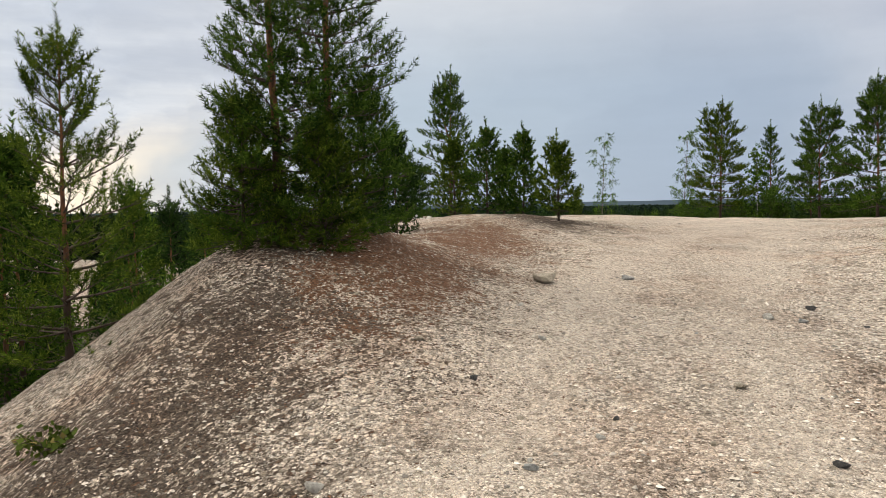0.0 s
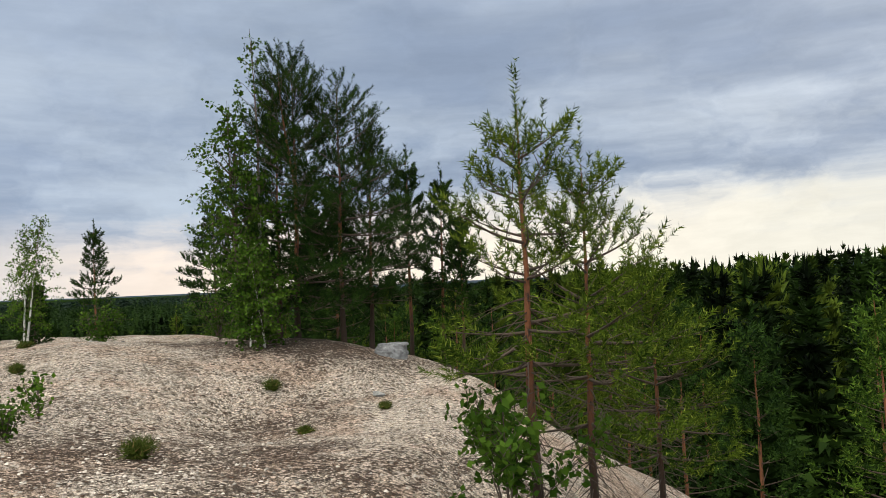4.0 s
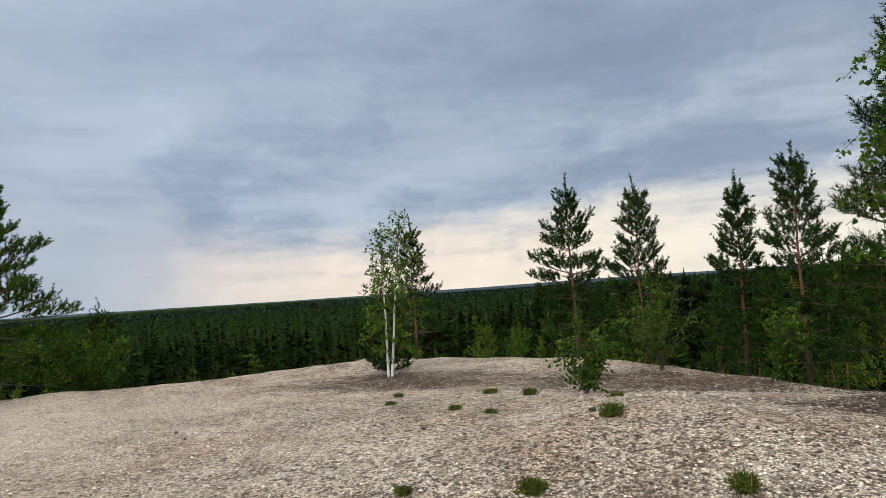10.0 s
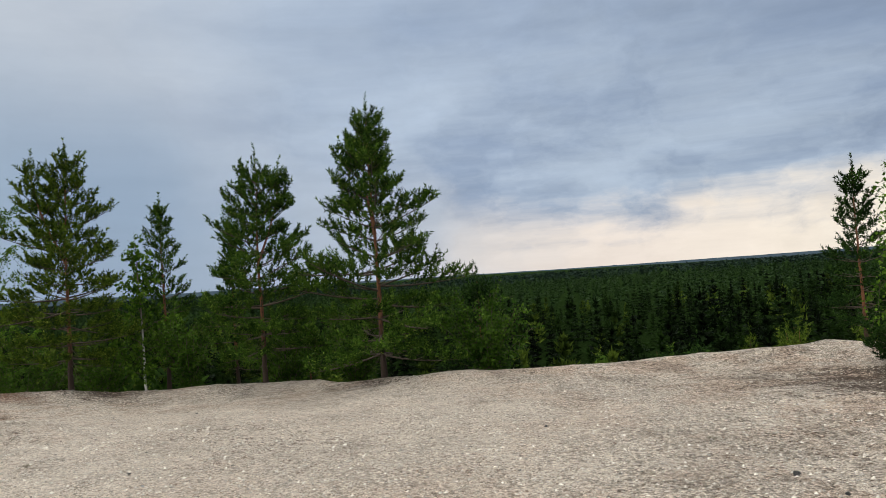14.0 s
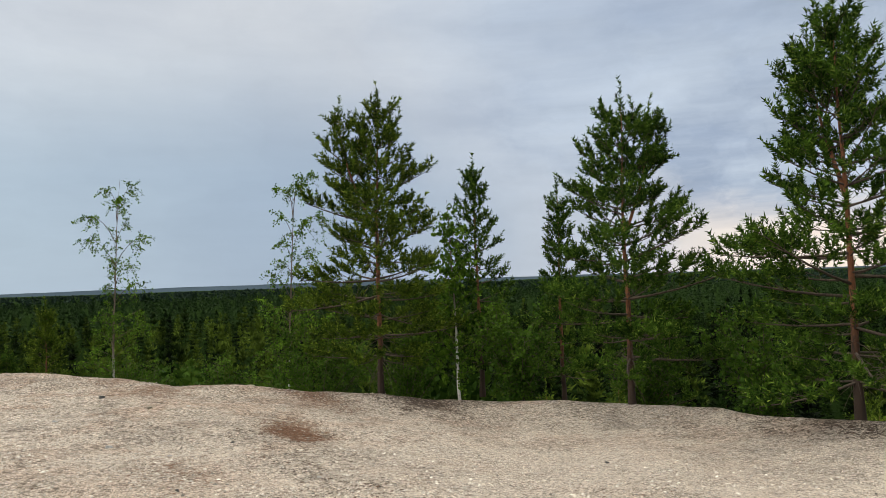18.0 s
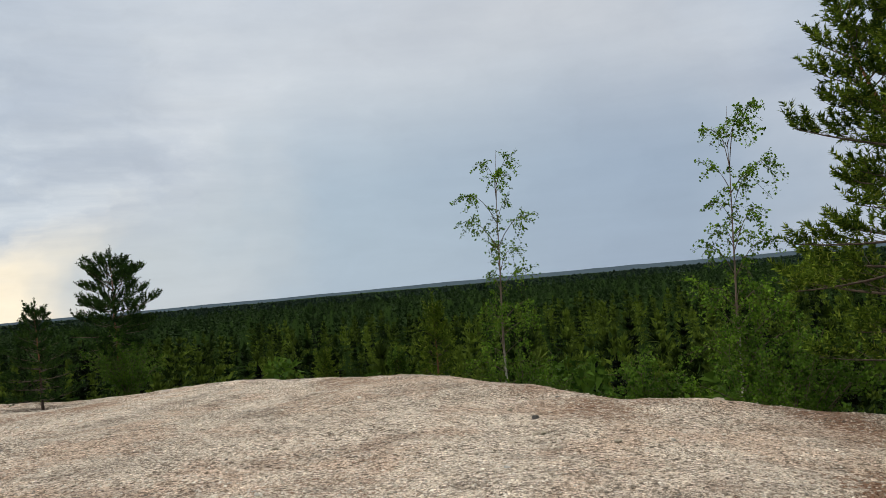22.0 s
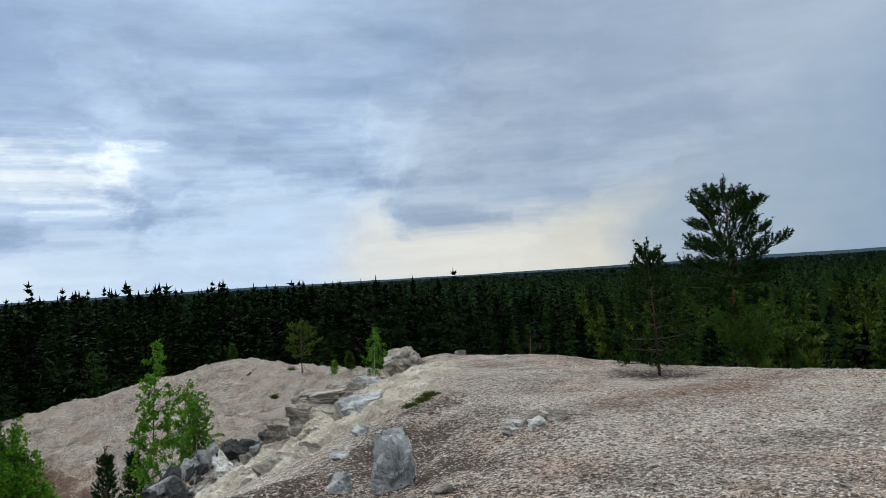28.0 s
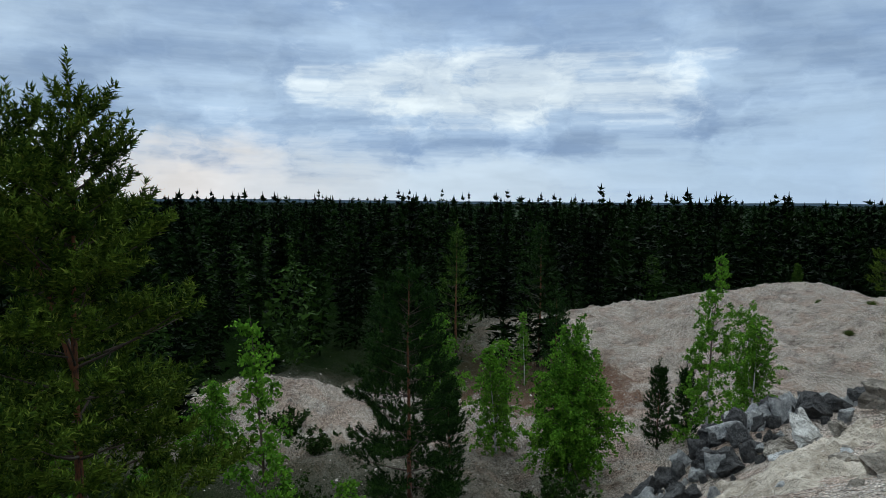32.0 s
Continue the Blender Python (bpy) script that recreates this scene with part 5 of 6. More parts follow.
def scatter_trees(name, label, places, heights, templates, mat, r, spread=1.0):
    """Many trees in one object, from a few templates, each turned and scaled."""
    vs = []
    z = ground_z(places[:, 0], places[:, 1]) + far_rise(places[:, 0], places[:, 1])
    for i in range(len(places)):
        t = templates[r.randint(len(templates))]
        a, h = r.rand() * 6.283, heights[i]
        c, s, wd = math.cos(a), math.sin(a), h * (0.75 + 0.4 * r.rand()) * spread
        v = np.empty_like(t)
        v[:, 0] = (t[:, 0] * c - t[:, 1] * s) * wd + places[i, 0]
        v[:, 1] = (t[:, 0] * s + t[:, 1] * c) * wd + places[i, 1]
        v[:, 2] = t[:, 2] * h + z[i]
        vs.append(v)
    v = np.concatenate(vs)
    ob = new(name, mesh_from(name, v, np.arange(len(v)).reshape(-1, 3)))
    ob.data.materials.append(mat)
    return tagged(ob, label, "forest", kind="stuff")


def crown_top(b):
    """How high the forest's tops stand, by the bearing in degrees left of +y as seen from the hill."""
    return np.interp(b, [-180, -80, -40, -20, -4, 10, 30, 100, 118, 135, 150, 180], [1.0, 1.5, 3.0, 2.6, 0.6, -2.0, -4.4, -4.4, -3.0, 0.2, 1.4, 1.0])


def ring(r, r0, r1, gap):
    """Jittered places in a ring round the hill, where the forest grows."""
    g = np.arange(-r1, r1, gap)
    px, py = np.meshgrid(g, g)
    px, py = px.ravel() + (r.rand(px.size) - 0.5) * gap * 1.1 - 16, py.ravel() + (r.rand(py.size) - 0.5) * gap * 1.1
    d = np.hypot(px + 16, py)
    keep = (d > r0) & (d < r1)
    return px[keep], py[keep], d[keep]


fr = np.random.RandomState(77)
def forms(kind, k, *shape, **more):
    return [tier_tree(fr, *shape, width=(0.36, 0.42, 0.32)[i % 3] if kind == "pine" else (0.30, 0.26, 0.34)[i % 3], start=0.22 if kind == "pine" else 0.10, kind=kind, **more) for i in range(k)]


near_pines, near_spruces = forms("pine", 6, 10, 6, 5, 3, reach=0.060, broad=0.2), forms("spruce", 5, 15, 6, 4, 2, reach=0.050, broad=0.26)
mid_pines, mid_spruces = forms("pine", 5, 8, 5, 3, 2, reach=0.085, broad=0.22), forms("spruce", 5, 11, 5, 2, 2, reach=0.068, broad=0.30)
far_pines, far_spruces = forms("pine", 5, 7, 5, 1, 1, reach=0.15, broad=0.36), forms("spruce", 5, 9, 4, 1, 1, reach=0.12, broad=0.36)
last_pines, last_spruces = forms("pine", 4, 3, 3, 1, 1, reach=0.40, broad=0.5), forms("spruce", 4, 3, 3, 1, 1, reach=0.36, broad=0.45)
leaf_forms = [leaf_tree(fr, 620, 0.5 + 0.06 * i, 0.12) for i in range(3)]


def forest(name, label, r0, r1, gap, forms, mat, thin, kind, mark):
    """One stretch of forest; kind: 'pine' or 'spruce' takes the places where that tree prevails, 'leaf' takes all."""
    px, py, d = ring(np.random.RandomState(mark), r0, r1, gap)
    e = edge_distance(px, py)
    hp = sum(np.exp(-((px - hx) / (rx * 1.15)) ** 2 - ((py - hy) / (ry * 1.15)) ** 2) for hx, hy, hh, rx, ry in HEAPS)
    val = np.exp(-((px + 33) / 15) ** 2 - ((py + 20) / 11) ** 2)
    b = np.degrees(np.arctan2(-(px + 16), py))
    seen = (b > -42) | (b < -148)
    kr = np.random.RandomState(mark + 1)
    # southern bearings are all near-black spruce, standing in for backlit shade
    spruce = kr.rand(len(px)) < np.interp(b, [-180, -60, -20, 10, 48, 66, 100, 122, 180], [1.0, 0.9, 0.7, 0.88, 0.88, 0.25, 0.25, 1.0, 1.0])
    keep = (e > np.where(py < -9, 10.0, np.where(px > -7, 15.0, 6.0))) & (hp < 0.32) & (val < 0.35) & (seen | (kr.rand(len(px)) < 0.25)) & (kr.rand(len(px)) < thin)
    if kind != "leaf":
        keep &= spruce == (kind == "spruce")
    px, py, d, b, e = px[keep], py[keep], d[keep], b[keep], e[keep]
    base = ground_z(px, py) + far_rise(px, py)
    top = crown_top(b) - np.clip((45 - d) / 25, 0, 1) * 1.5 + 0.8 * wave(px, py, 61, 30.0) + fr.normal(size=len(px)) * 1.2
    top = np.minimum(top, 0.1 + 0.03 * d)
    top = np.where(d > 250, np.minimum(top, 0.2), top) + 1.8 * fr.rand(len(px)) * (fr.rand(len(px)) < 0.06) * np.clip((d - 60) / 60, 0, 1) + np.clip((d - 600) / 1000, 0, 1) * 2.0
    h = np.clip(top - base, 2.2, 17)
    h = np.where(fr.rand(len(h)) < 0.22, h * (0.5 + 0.35 * fr.rand(len(h))), h)
    if kind == "leaf":
        h = h * 0.75
    return scatter_trees(name, label, np.stack([px, py], 1), h, forms, mat, fr, 1.9 if r0 > 600 else 1.45 if r0 > 160 else 1.12)


forest("forest_pines", "dense olive-green pine forest below the hill", 24, 60, 3.1, near_pines, M_FOREST_PINE, 0.85, "pine", 81)
forest("forest_spruces", "dense green spruce forest below the hill, darkened by painted shade", 24, 60, 3.1, near_spruces, M_FOREST_SHADED, 0.85, "spruce", 81)
forest("forest_pines", "olive-green pine forest in the middle distance", 60, 165, 4.0, mid_pines, M_FOREST_PINE, 0.92, "pine", 83)
forest("forest_spruces", "green spruce forest in the middle distance, darkened by painted shade", 60, 165, 4.0, mid_spruces, M_FOREST_SHADED, 0.92, "spruce", 83)
# from here outwards the needle colours carry painted haze
forest("forest_pines", "pine forest reaching into the distance", 165, 640, 8.5, far_pines, M_FOREST_FAR_HAZED, 0.95, "pine", 85)
forest("forest_spruces", "dark spruce forest reaching into the distance", 165, 640, 8.5, far_spruces, M_FOREST_FAR_HAZED, 0.95, "spruce", 85)
forest("forest_pines", "pine forest that reaches to the horizon", 640, 1900, 17.0, last_pines, M_FOREST_LAST_HAZED, 0.95, "pine", 87)
forest("forest_spruces", "dark spruce forest that reaches to the horizon", 640, 1900, 17.0, last_spruces, M_FOREST_LAST_HAZED, 0.95, "spruce", 87)
forest("birch_scrub", "light green birch scrub among the conifers", 18, 72, 9.0, leaf_forms, M_FOREST_LEAF, 0.55, "leaf", 89)

def saplings(label, x0, x1, y0, y1, count, low, high, mark):
    """A thicket of young leafy trees on the slope."""
    r = np.random.RandomState(mark)
    px, py = x0 + (x1 - x0) * r.rand(count), y0 + (y1 - y0) * r.rand(count)
    keep = edge_distance(px, py) > 3.0
    return scatter_trees("sapling_thicket", label, np.stack([px, py], 1)[keep], low + (high - low) * r.rand(keep.sum()), [leaf_tree(r, 170, 0.6 + 0.1 * i, 0.05) for i in range(4)], M_SAPLING, r)


saplings("low bright green saplings on the slope beyond the rim", -14, 4, 20, 34, 260, 0.8, 2.0, 301)
saplings("low bright green saplings on the north-west slope", -31, -19, 17, 30, 240, 1.0, 2.6, 302)
saplings("light green birch saplings below the western rim", -36, -27, 5.5, 13, 60, 1.4, 2.8, 303)
saplings("light green saplings along the western rim", -43, -35, -3, 6, 60, 1.2, 2.6, 304)
# pines that stand nearest below the rim, each a tree of its own
models = []
pr = np.random.RandomState(23)
spots = []
while len(spots) < 150:
    a = radians(pr.uniform(-52, 215))
    d = pr.uniform(14, 46)
    px, py = -16 - d * math.sin(a), 2 + d * math.cos(a)
    e = edge_distance(np.array([px]), np.array([py]))[0]
    hp = sum(math.exp(-((px - hx) / (rx * 1.2)) ** 2 - ((py - hy) / (ry * 1.2)) ** 2) for hx, hy, hh, rx, ry in HEAPS) + math.exp(-((px + 31) / 13) ** 2 - ((py + 19) / 10) ** 2)
    if (7.0 if py < -5 else 4.5) < e < 24 and hp < 0.3 and all((px - q[0]) ** 2 + (py - q[1]) ** 2 > 5.5 for q in spots):
        spots.append((px, py, e))
for i, (px, py, e) in enumerate(spots):
    b = math.degrees(math.atan2(-(px + 16), py))
    z0 = gz(px, py)
    want = min(float(crown_top(b)) + 0.6 - max(0.0, (14 - e)) * 0.10, 0.3 + 0.012 * e) + pr.normal() * 0.7
    tall = min(max(want - z0, 2.4), 12.0)
    if len(models) < 6:
        m = pine(px, py, tall, tall * (0.36 + 0.1 * pr.rand()), 0.10, 500 + i, (M_NEEDLE, M_NEEDLE_DARK, M_NEEDLE_YELLOW)[i % 3], "green forest pine on the slope below the rim", dead=0, dens=0.8, group="pines below the rim", coarse=1)
        m["tall"] = tall
        models.append(m)
    else:
        m = models[pr.randint(6)]
        s = tall / m["tall"]
        c = copy_thing(m, Matrix.Translation((px, py, z0 - 0.1)) @ Matrix.Rotation(pr.rand() * 6.28, 4, "Z") @ Matrix.Diagonal((s * pr.uniform(0.85, 1.15), s, s, 1)))

# wooded ridges on the horizon, haze painted into their colour
ha = np.linspace(0, 2 * math.pi, 361)
hx, hy = -16 + 2700 * np.cos(ha), 2700 * np.sin(ha)
hz = 8.5 + 3.6 * wave(hx, hy, 91, 2600.0) + 0.9 * wave(hx, hy, 92, 420.0) + 0.35 * np.random.RandomState(3).normal(size=len(ha))
rows = np.stack([np.stack([hx * k, hy * k, z], 1) for k, z in ((0.80, hz * 0 - 14), (0.93, hz * 0.35 - 6), (1.0, hz), (1.1, hz - 25))])
n = len(ha)
i0 = np.arange(n - 1)
hq = np.concatenate([np.stack([i0 + q * n, i0 + 1 + q * n, i0 + 1 + (q + 1) * n, i0 + (q + 1) * n], 1) for q in range(3)])
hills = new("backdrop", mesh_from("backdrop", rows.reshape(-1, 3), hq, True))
hills.data.materials.append(M_HAZED_HILLS)
tagged(hills, "low wooded ridges on the far horizon, blue-grey from painted haze", "hills", kind="structure")

# ---- rocks ----
def rock_mesh(seed, sx, sy, sz, rough=0.35, cuts=3):
    bm = bmesh.new()
    bmesh.ops.create_icosphere(bm, subdivisions=cuts, radius=1.0)
    r = np.random.RandomState(seed)
    planes = [(unit(r.normal(size=3)), 0.45 + 0.35 * r.rand()) for _ in range(14)]
    off = Vector(r.rand(3) * 50)
    for v in bm.verts:
        p = np.array(v.co)
        for nrm, dist in planes:
            k = p @ nrm - dist
            if k > 0:
                p = p - nrm * k * 0.92
        q = Vector(p)
        q *= 1 + rough * 0.6 * noise.fractal(q * 2.4 + off, 0.6, 2.1, 5)
        q += noise.noise_vector(q * 1.3 + off) * rough * 0.35
        v.co = (q.x * sx, q.y * sy, q.z * sz)
    me = bpy.data.meshes.new("rock")
    bm.to_mesh(me)
    bm.free()
    return me


def rock(x, y, sx, sy, sz, seed, mat, label, turn=0.0, lift=0.35, tilt=0.0, name="boulder", group="", z=None, cuts=5):
    ob = new(name, rock_mesh(seed, sx, sy, sz, cuts=cuts))
    ob.data.materials.append(mat)
    ob.matrix_basis = pose(x, y, (gz(x, y) if z is None else z) + sz * lift, tilt, 0, turn)
    return tagged(ob, label, "rock", group)


def slab_mesh(seed, sx, sy, sz, cuts=11):
    """A broken block: a box with knocked-off corners, cleft faces and a rough skin."""
    bm = bmesh.new()
    bmesh.ops.create_cube(bm, size=2.0)
    bmesh.ops.subdivide_edges(bm, edges=bm.edges, cuts=cuts, use_grid_fill=True)
    r = np.random.RandomState(seed)
    planes = [(unit(np.sign(r.normal(size=3)) * (0.25 + r.rand(3))), 0.85 + 0.40 * r.rand()) for _ in range(9)]
    off = Vector(r.rand(3) * 50)
    for v in bm.verts:
        p = np.array(v.co)
        for nrm, dist in planes:
            k = p @ nrm - dist
            if k > 0:
                p = p - nrm * k * 0.95
        q = Vector(p)
        step = noise.cell(q * 1.6 + off) * 0.10
        q *= 1 + step + 0.16 * noise.fractal(q * 1.8 + off, 0.8, 2.1, 6)
        q += noise.noise_vector(q * 0.9 + off) * 0.16
        v.co = (q.x * sx, q.y * sy, q.z * sz)
    me = bpy.data.meshes.new("slab")
    bm.to_mesh(me)
    bm.free()
    return me


def slab(x, y, sx, sy, sz, seed, mat, label, turn=0.0, lift=0.35, tilt=0.0):
    ob = new("boulder", slab_mesh(seed, sx, sy, sz))
    ob.data.materials.append(mat)
    ob.matrix_basis = pose(x, y, gz(x, y) + sz * lift, tilt, tilt * 0.6, turn)
    return tagged(ob, label, "rock")


def outcrop(x0, y0, x1, y1, half):
    """Cemented pale rock that breaks through the slope in steps and gullies."""
    length = math.hypot(x1 - x0, y1 - y0)
    nu, nv = int(length / 0.045), int(2 * half / 0.045)
    u, v = np.meshgrid(np.linspace(0, 1, nu), np.linspace(-1, 1, nv), indexing="ij")
    dx, dy = (x1 - x0) / length, (y1 - y0) / length
    px, py = x0 + (x1 - x0) * u - dy * v * half, y0 + (y1 - y0) * u + dx * v * half
    rim = np.minimum(1, 5 * u) * np.minimum(1, 5 * (1 - u)) * np.clip((1 - np.abs(v)) * 2.2, 0, 1) + 0.30 * wave(px, py, 96, 1.1)
    mask = np.clip(rim * 1.6 - 0.35, 0, 1)
    rough = np.array([noise.ridged_multi_fractal(Vector((a * 1.5, b * 1.5, 3.3)), 0.8, 2.1, 7, 0.9, 2.0) for a, b in zip(px.ravel(), py.ravel())]).reshape(px.shape)
    steps = np.array([noise.cell(Vector((a * 2.2 + 0.5 * b, b * 1.6, 0.5))) for a, b in zip(px.ravel(), py.ravel())]).reshape(px.shape)
    z = ground_z(px, py) + mask * (0.02 + 0.13 * np.clip(rough - 0.5, -0.2, 1.6) + 0.035 * steps) - (1 - mask) * 0.14
    idx = np.arange(nu * nv).reshape(nu, nv)
    f = np.stack([idx[:-1, :-1], idx[1:, :-1], idx[1:, 1:], idx[:-1, 1:]], -1).reshape(-1, 4)
    ob = new("ground_outcrop", mesh_from("ground_outcrop", np.stack([px, py, z], -1).reshape(-1, 3), f, False))
    ob.data.materials.append(M_ROCK_SAND)
    return tagged(ob, "pale cemented rock breaking through the gravel slope", "ground", kind="structure")


outcrop(-36.0, -11.6, -27.6, -9.3, 1.9)
slab(-1.62, 9.85, 0.22, 0.15, 0.13, 401, M_ROCK_BLUE, "flat grey boulder half buried on the knoll", 20, 0.5, 5)
slab(-28.2, -5.45, 0.19, 0.15, 0.30, 402, M_ROCK_GREY, "upright grey lichen-spotted boulder in dark litter", 25, 0.62, -8)
rock(-28.0, -6.0, 0.18, 0.15, 0.13, 403, M_ROCK_GREY, "low grey stone beside the boulder", 80)
rock(-27.9, -4.6, 0.16, 0.10, 0.07, 404, M_ROCK_PALE, "pale flat stone in dark litter", 10)
for i, (px, py, ps) in enumerate([(-30.05, -5.1, 0.11), (-29.85, -4.95, 0.09), (-30.2, -4.9, 0.08), (-29.95, -5.3, 0.07), (-30.3, -5.15, 0.06), (-29.7, -5.2, 0.06)]):
    slab(px, py, ps * 1.2, ps, ps * 0.7, 440 + i, M_ROCK_WHITE if i % 2 else M_ROCK_PALE, "small broken stone in a heap on the gravel", 60 * i, 0.5, 8)
slab(-35.5, -12.15, 0.46, 0.34, 0.30, 406, M_ROCK_PALE, "large pale boulder on the crest of the rim", 40, 0.55, 14)
slab(-32.2, -11.2, 0.52, 0.36, 0.28, 407, M_ROCK_PALE, "long pale ledge with a dark overhanging face", 118, 0.75, 0)
slab(-32.45, -11.5, 0.50, 0.34, 0.12, 416, M_ROCK_PALE, "pale slab lying on the long ledge", 112, 4.0, -3)
slab(-32.3, -10.2, 0.36, 0.28, 0.22, 408, M_ROCK_GREY, "squat grey boulder beside the ledge", 130, 0.75, -10)
slab(-32.25, -10.55, 0.12, 0.14, 0.20, 417, M_ROCK_WHITE, "white broken stone wedged between boulders", 20, 1.0, 12)
slab(-31.4, -10.25, 0.34, 0.28, 0.26, 409, M_ROCK_SAND, "pale crumbling rock hump on the slope", 100, 0.5, 15)
slab(-32.6, -12.6, 0.40, 0.26, 0.20, 423, M_ROCK_PALE, "pale ledge with a dark hollow under it", 112, 0.6, 10)
slab(-33.6, -12.1, 0.40, 0.30, 0.24, 424, M_ROCK_PALE, "broken pale ledge below the crest boulder", 120, 0.5, -6)
slab(-30.6, -11.9, 0.30, 0.16, 0.22, 425, M_ROCK_WHITE, "white streaked rock leaning on the slope", 80, 0.6, 30)
rock(-33.1, -13.85, 0.42, 0.24, 0.24, 411, M_ROCK_DARK, "dark wedge of rock below the rim", 120, 0.3)
rock(-31.1, -10.0, 0.28, 0.22, 0.22, 410, M_ROCK_PALE, "pale weathered rock on the slope", 70, 0.25)
rock(-31.5, -10.5, 0.36, 0.26, 0.16, 413, M_ROCK_PALE, "pale weathered rock half sunk in sand", 15, 0.2)
rock(-30.7, -11.4, 0.32, 0.13, 0.20, 414, M_ROCK_PALE, "narrow upright pale rock on the slope", 60, 0.35, 14)
rock(-30.3, -12.05, 0.30, 0.22, 0.20, 418, M_ROCK_PALE, "pale stone at the edge of the dark pile", 120, 0.3)
rock(-30.0, -11.5, 0.20, 0.16, 0.12, 419, M_ROCK_GREY, "grey stone at the edge of the dark pile", 40, 0.3)
rock(-34.4, -12.3, 0.44, 0.30, 0.24, 412, M_ROCK_GREY, "grey rock below the crest boulder", 130, 0.3)
rock(-33.9, -12.9, 0.36, 0.26, 0.20, 420, M_ROCK_PALE, "pale rock below the crest boulder", 80, 0.3)
rock(-29.8, -7.56, 0.21, 0.14, 0.10, 415, M_ROCK_GREY, "bluish grey stone at the edge of the litter", 40, 0.4)
rock(-28.9, -7.0, 0.16, 0.12, 0.06, 421, M_ROCK_GREY, "bluish grey flat stone in the litter", 100, 0.3)
rock(-36.9, -11.6, 0.22, 0.14, 0.10, 422, M_ROCK_PALE, "pale stone on the crest of the rim", 10, 0.3)
rr = np.random.RandomState(5)
# weathered rock breaking through the slope under the rim
for i in range(40):
    u = rr.rand()
    px = -28.5 - 7.6 * u
    py = np.interp(px, [-36.2, -33.5, -31.5, -28.5], [-13.2, -11.2, -10.2, -8.6]) - rr.rand() * 2.0 + 0.7
    sz = 0.07 + 0.20 * rr.rand() ** 2.0
    rock(px, py, sz * (1.1 + 0.7 * rr.rand()), sz * (0.7 + 0.4 * rr.rand()), sz * (0.5 + 0.4 * rr.rand()), 600 + i, (M_ROCK_PALE, M_ROCK_PALE, M_ROCK_GREY, M_ROCK_PALE)[i % 4], "weathered rock breaking through the pale slope", rr.rand() * 360, 0.1, rr.normal() * 12, "outcrop_rock", "rocks along the rim", cuts=3)
# pile of blasted dark stones under the rim
pile_forms = [slab_mesh(430 + k, 0.95, 0.72, 0.60, 5) for k in range(8)]
for k, me in enumerate(pile_forms):
    me.materials.append((M_ROCK_DARK, M_ROCK_DARK, M_ROCK_DARK, M_ROCK_GREY)[k % 4])
for i in range(290):
    u = rr.rand()
    px = -32.6 + 4.4 * u + rr.normal() * 0.2
    py = np.interp(px, [-32.6, -30.6, -28.2], [-14.3, -13.4, -13.2]) + rr.normal() * (0.35 + 0.7 * u)
    s = 0.05 + 0.20 * rr.rand() ** 2.2
    ob = new("blasted_stone", pile_forms[rr.randint(8)])
    ob.matrix_basis = Matrix.LocRotScale((px, py, gz(px, py) + s * 0.35), Euler((rr.rand() * 6, rr.rand() * 6, rr.rand() * 6)), (s, s, s))
    tagged(ob, "angular dark grey blasted stone in a pile", "rock", "pile of blasted stones")

# ---- loose stones ----
stone_forms = [rock_mesh(460 + k, 1.0, 0.8, 0.5, 0.3, 2) for k in range(6)]
for k, me in enumerate(stone_forms):
    me.materials.append((M_ROCK_SAND, M_ROCK_DARK, M_ROCK_WHITE, M_ROCK_GREY, M_ROCK_DARK, M_ROCK_SAND)[k])


def loose(x, y, s, form, turn):
    ob = new("loose_stone", stone_forms[form])
    ob.matrix_basis = Matrix.LocRotScale((x, y, gz(x, y) + s * 0.22), Euler((0.1, 0.1, turn)), (s, s, s))
    shade = ("pale", "dark", "pale", "grey", "dark", "pale")[form]
    tagged(ob, shade + " loose stone lying on the gravel", "stone", "loose stones")


loose(-1.02, -1.39, 0.17, 0, 0.4)
for px, py, ps, form in [(2.1, -0.48, 0.045, 0), (2.88, -1.43, 0.035, 2), (3.26, -1.8, 0.05, 3), (3.2, -0.39, 0.045, 1), (-1.55, -0.48, 0.08, 3), (2.03, -2.08, 0.035, 1), (2.6, -1.3, 0.03, 1), (3.0, -0.9, 0.03, 5), (1.2, -1.6, 0.04, 2)]:
    loose(px, py, ps, form, px * 7)
loose(0.23, 0.36, 0.07, 2, 0.2)
loose(-1.64, 3.0, 0.08, 0, 2.0)
loose(-28.0, 6.2, 0.12, 5, 0.3)
loose(-27.3, 3.77, 0.06, 1, 0.3)
loose(-4.46, 6.44, 0.06, 5, 0.3)
loose(-1.2, 8.05, 0.09, 3, 0.3)
for i in range(230):
    k = rr.rand()
    px = 7 - 41 * k + rr.normal()
    py = np.interp(px, [-36, -24, -12, -4, 0, 7], [-3, 1, 7, 4, 0, -2.2]) + rr.normal() * 3.0
    if edge_distance(np.array([px]), np.array([py]))[0] < -0.3:
        loose(px, py, 0.02 + 0.04 * rr.rand() ** 3, (0, 2, 5, 3, 0, 1)[rr.randint(6)], rr.rand() * 6)

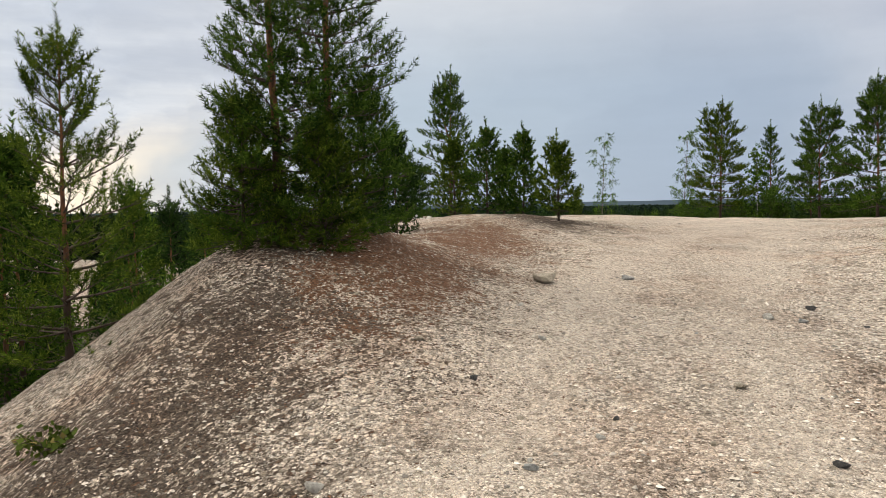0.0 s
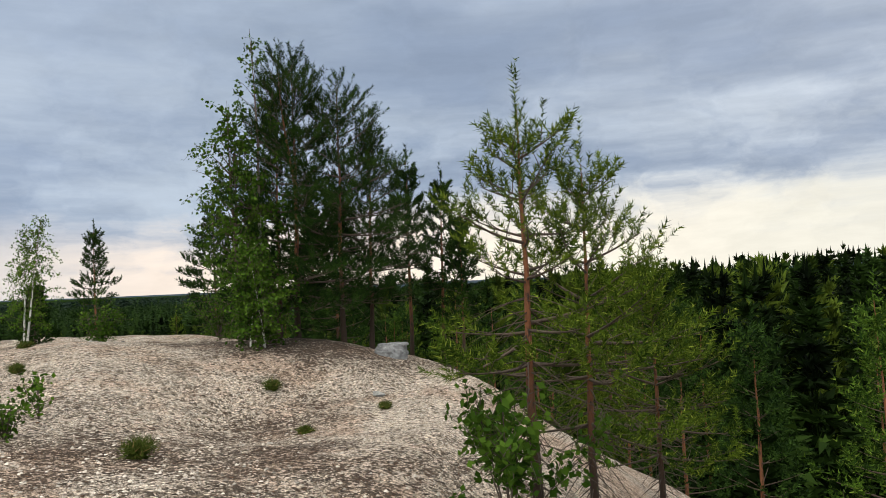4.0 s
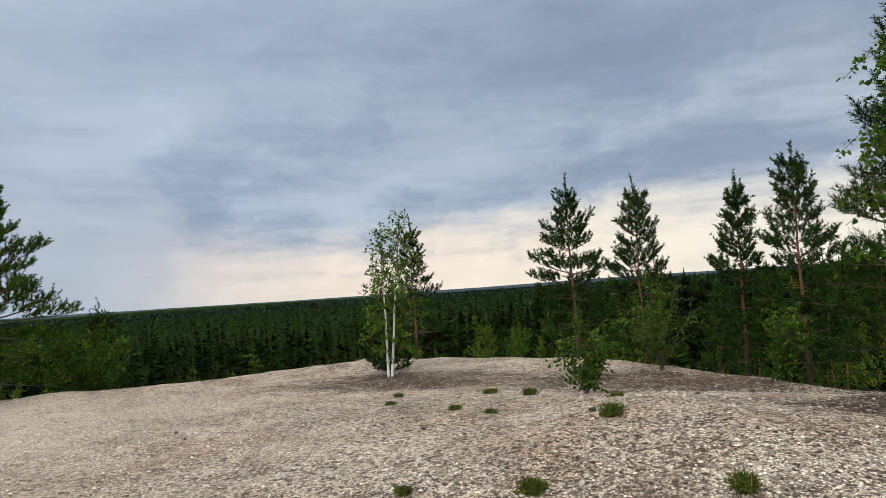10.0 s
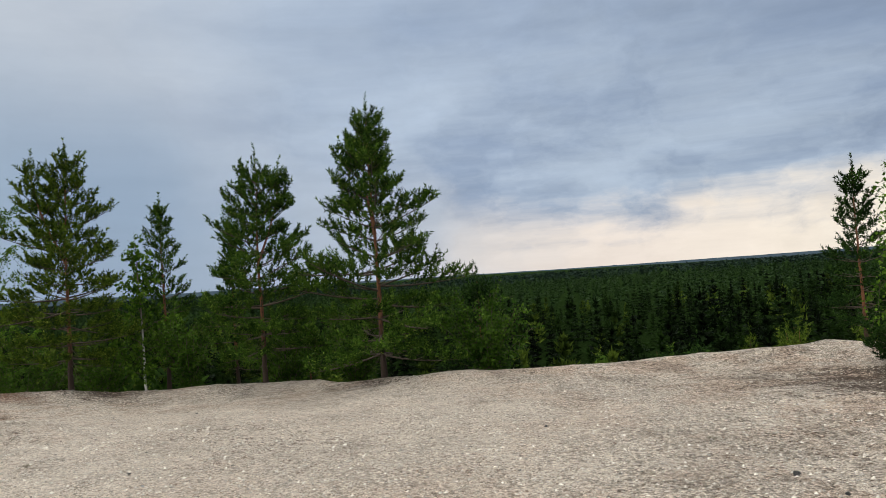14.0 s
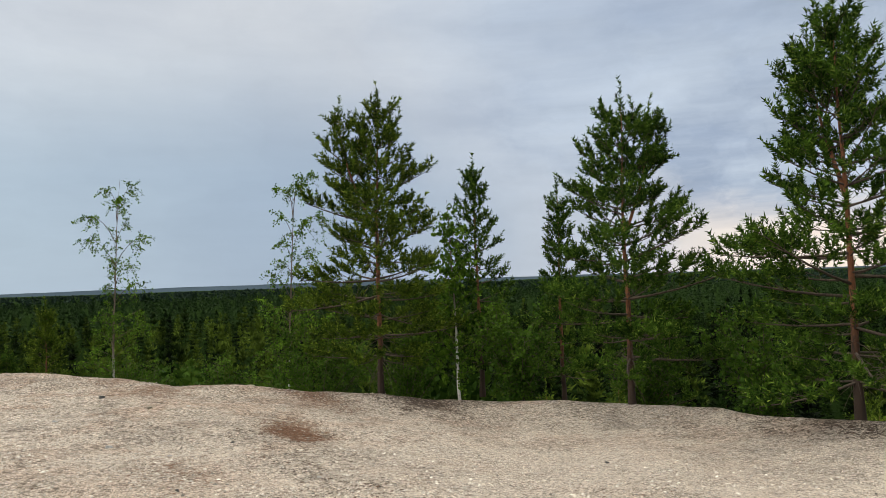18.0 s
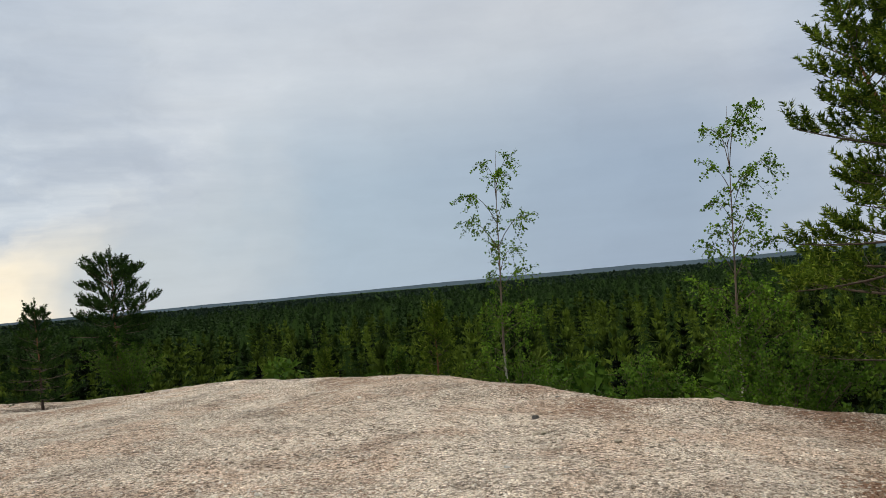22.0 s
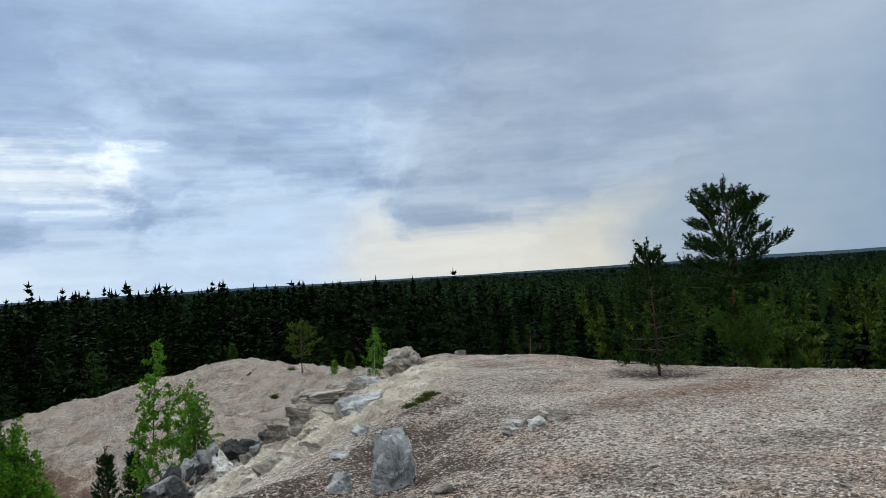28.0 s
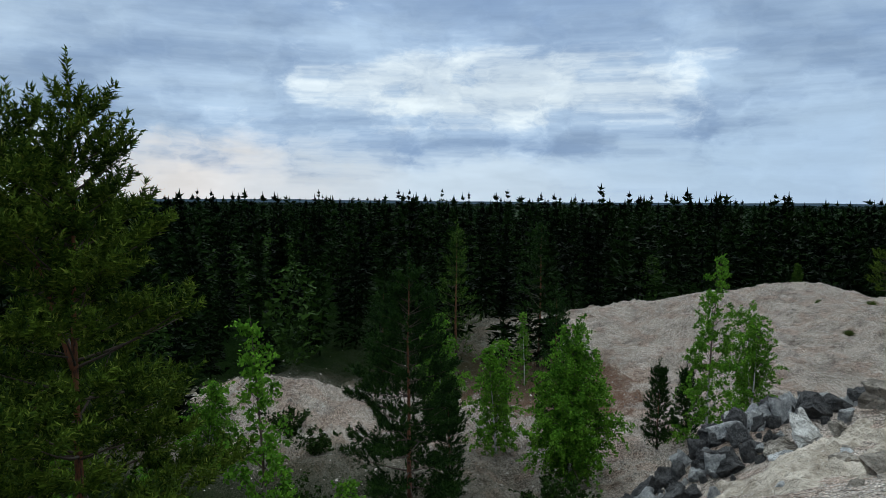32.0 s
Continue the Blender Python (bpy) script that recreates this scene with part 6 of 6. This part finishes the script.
# coarse gravel, real stones too many to count
def gravel(count, lo, hi, x0, x1, seed, name, mids=None, sd=None):
    r = np.random.RandomState(seed)
    px = x0 + (x1 - x0) * r.rand(count)
    mid = np.interp(px, [-38, -24, -18, -12, -5, 0, 9], [-4, 0.5, 5.0, 7.5, 5.0, 0.5, -2.4])
    py = mid + r.normal(size=count) * np.interp(px, [-38, -12, 0, 9], [3.6, 3.8, 3.2, 1.6])
    if mids:
        py = np.interp(px, mids[0], mids[1]) + r.normal(size=count) * sd
    keep = edge_distance(px, py) < (3.5 if mids else 1.2)
    px, py = px[keep], py[keep]
    tr = np.clip(1.2 - np.abs(py - np.interp(px, [-30, -20, -12, -4, 0, 7, 12], [-4, 1.4, 2.9, 0.6, -0.9, -2.3, -2.8])) / 1.7, 0, 1) * np.clip((px + 26) / 8, 0, 1)
    keep = r.rand(len(px)) > tr * 0.45
    px, py = px[keep], py[keep]
    n = len(px)
    s = lo + (hi - lo) * r.rand(n) ** 2.2
    pz = ground_z(px, py) + s * 0.12
    # domed stones, open underneath where they sit in the ground
    octa = np.array([(1, 0, 0), (0.3, 0.95, 0), (-0.9, 0.5, 0.1), (-0.6, -0.8, 0), (0.5, -0.85, 0.05), (0.1, 0.05, 0.75), (-0.2, 0.3, 0.6)])
    tris = np.array([(0, 1, 5), (1, 6, 5), (1, 2, 6), (2, 3, 6), (3, 5, 6), (3, 4, 5), (4, 0, 5)])
    v = octa[None] * (0.7 + 0.6 * r.rand(n, 7, 1)) * np.stack([np.ones(n), 0.6 + 0.4 * r.rand(n), 0.5 + 0.6 * r.rand(n)], 1)[:, None]
    a = r.rand(n) * 6.283
    c, q = np.cos(a)[:, None], np.sin(a)[:, None]
    v = np.stack([v[..., 0] * c - v[..., 1] * q, v[..., 0] * q + v[..., 1] * c, v[..., 2]], -1) * s[:, None, None]
    v[..., 0] += px[:, None]
    v[..., 1] += py[:, None]
    v[..., 2] += pz[:, None]
    f = tris[None] + (np.arange(n) * 7)[:, None, None]
    ob = new(name, mesh_from(name, v.reshape(-1, 3), f.reshape(-1, 3)))
    ob.data.materials.append(M_PEBBLE)
    return tagged(ob, "coarse pale gravel strewn over the hilltop", "gravel", kind="stuff")


# rubble on the far heap and the banks of the hollow
def rubble(count, seed):
    r = np.random.RandomState(seed)
    px, py = -64 + 46 * r.rand(count), -54 + 40 * r.rand(count)
    w0 = sum(np.exp(-((px - hx) / (rx * 1.2)) ** 2 - ((py - hy) / (ry * 1.2)) ** 2) for hx, hy, hh, rx, ry in HEAPS) + np.exp(-((px + 33) / 13) ** 2 - ((py + 20) / 9) ** 2)
    keep = r.rand(count) < np.clip(w0, 0, 1)
    px, py = px[keep], py[keep]
    n = len(px)
    s = 0.022 + 0.055 * r.rand(n) ** 2.5
    base = np.array([(1, 0, -0.2), (0.1, 0.9, -0.2), (-0.9, 0.2, -0.2), (0, -0.9, -0.2), (0.1, 0.1, 0.6)])
    tris = np.array([(0, 1, 4), (1, 2, 4), (2, 3, 4), (3, 0, 4)])
    v = base[None] * (0.6 + 0.7 * r.rand(n, 5, 1)) * s[:, None, None]
    a = r.rand(n) * 6.283
    c, q = np.cos(a)[:, None], np.sin(a)[:, None]
    v = np.stack([v[..., 0] * c - v[..., 1] * q + px[:, None], v[..., 0] * q + v[..., 1] * c + py[:, None], v[..., 2] + ground_z(px, py)[:, None]], -1)
    f = tris[None] + (np.arange(n) * 5)[:, None, None]
    ob = new("rubble", mesh_from("rubble", v.reshape(-1, 3), f.reshape(-1, 3)))
    ob.data.materials.append(M_PEBBLE)
    return tagged(ob, "grey rubble strewn over the heaps in the hollow", "rubble", kind="stuff")


rubble(30000, 72)
gravel(62000, 0.006, 0.021, -38, 9, 71, "gravel")
gravel(11000, 0.006, 0.019, -36, -25, 73, "gravel", ([-36, -25], [-9.0, -5.5]), 1.9)
gravel(6000, 0.005, 0.013, -8, 6.5, 74, "gravel", ([-8, 0, 6.5], [-1.8, -2.8, -4.2]), 0.9)
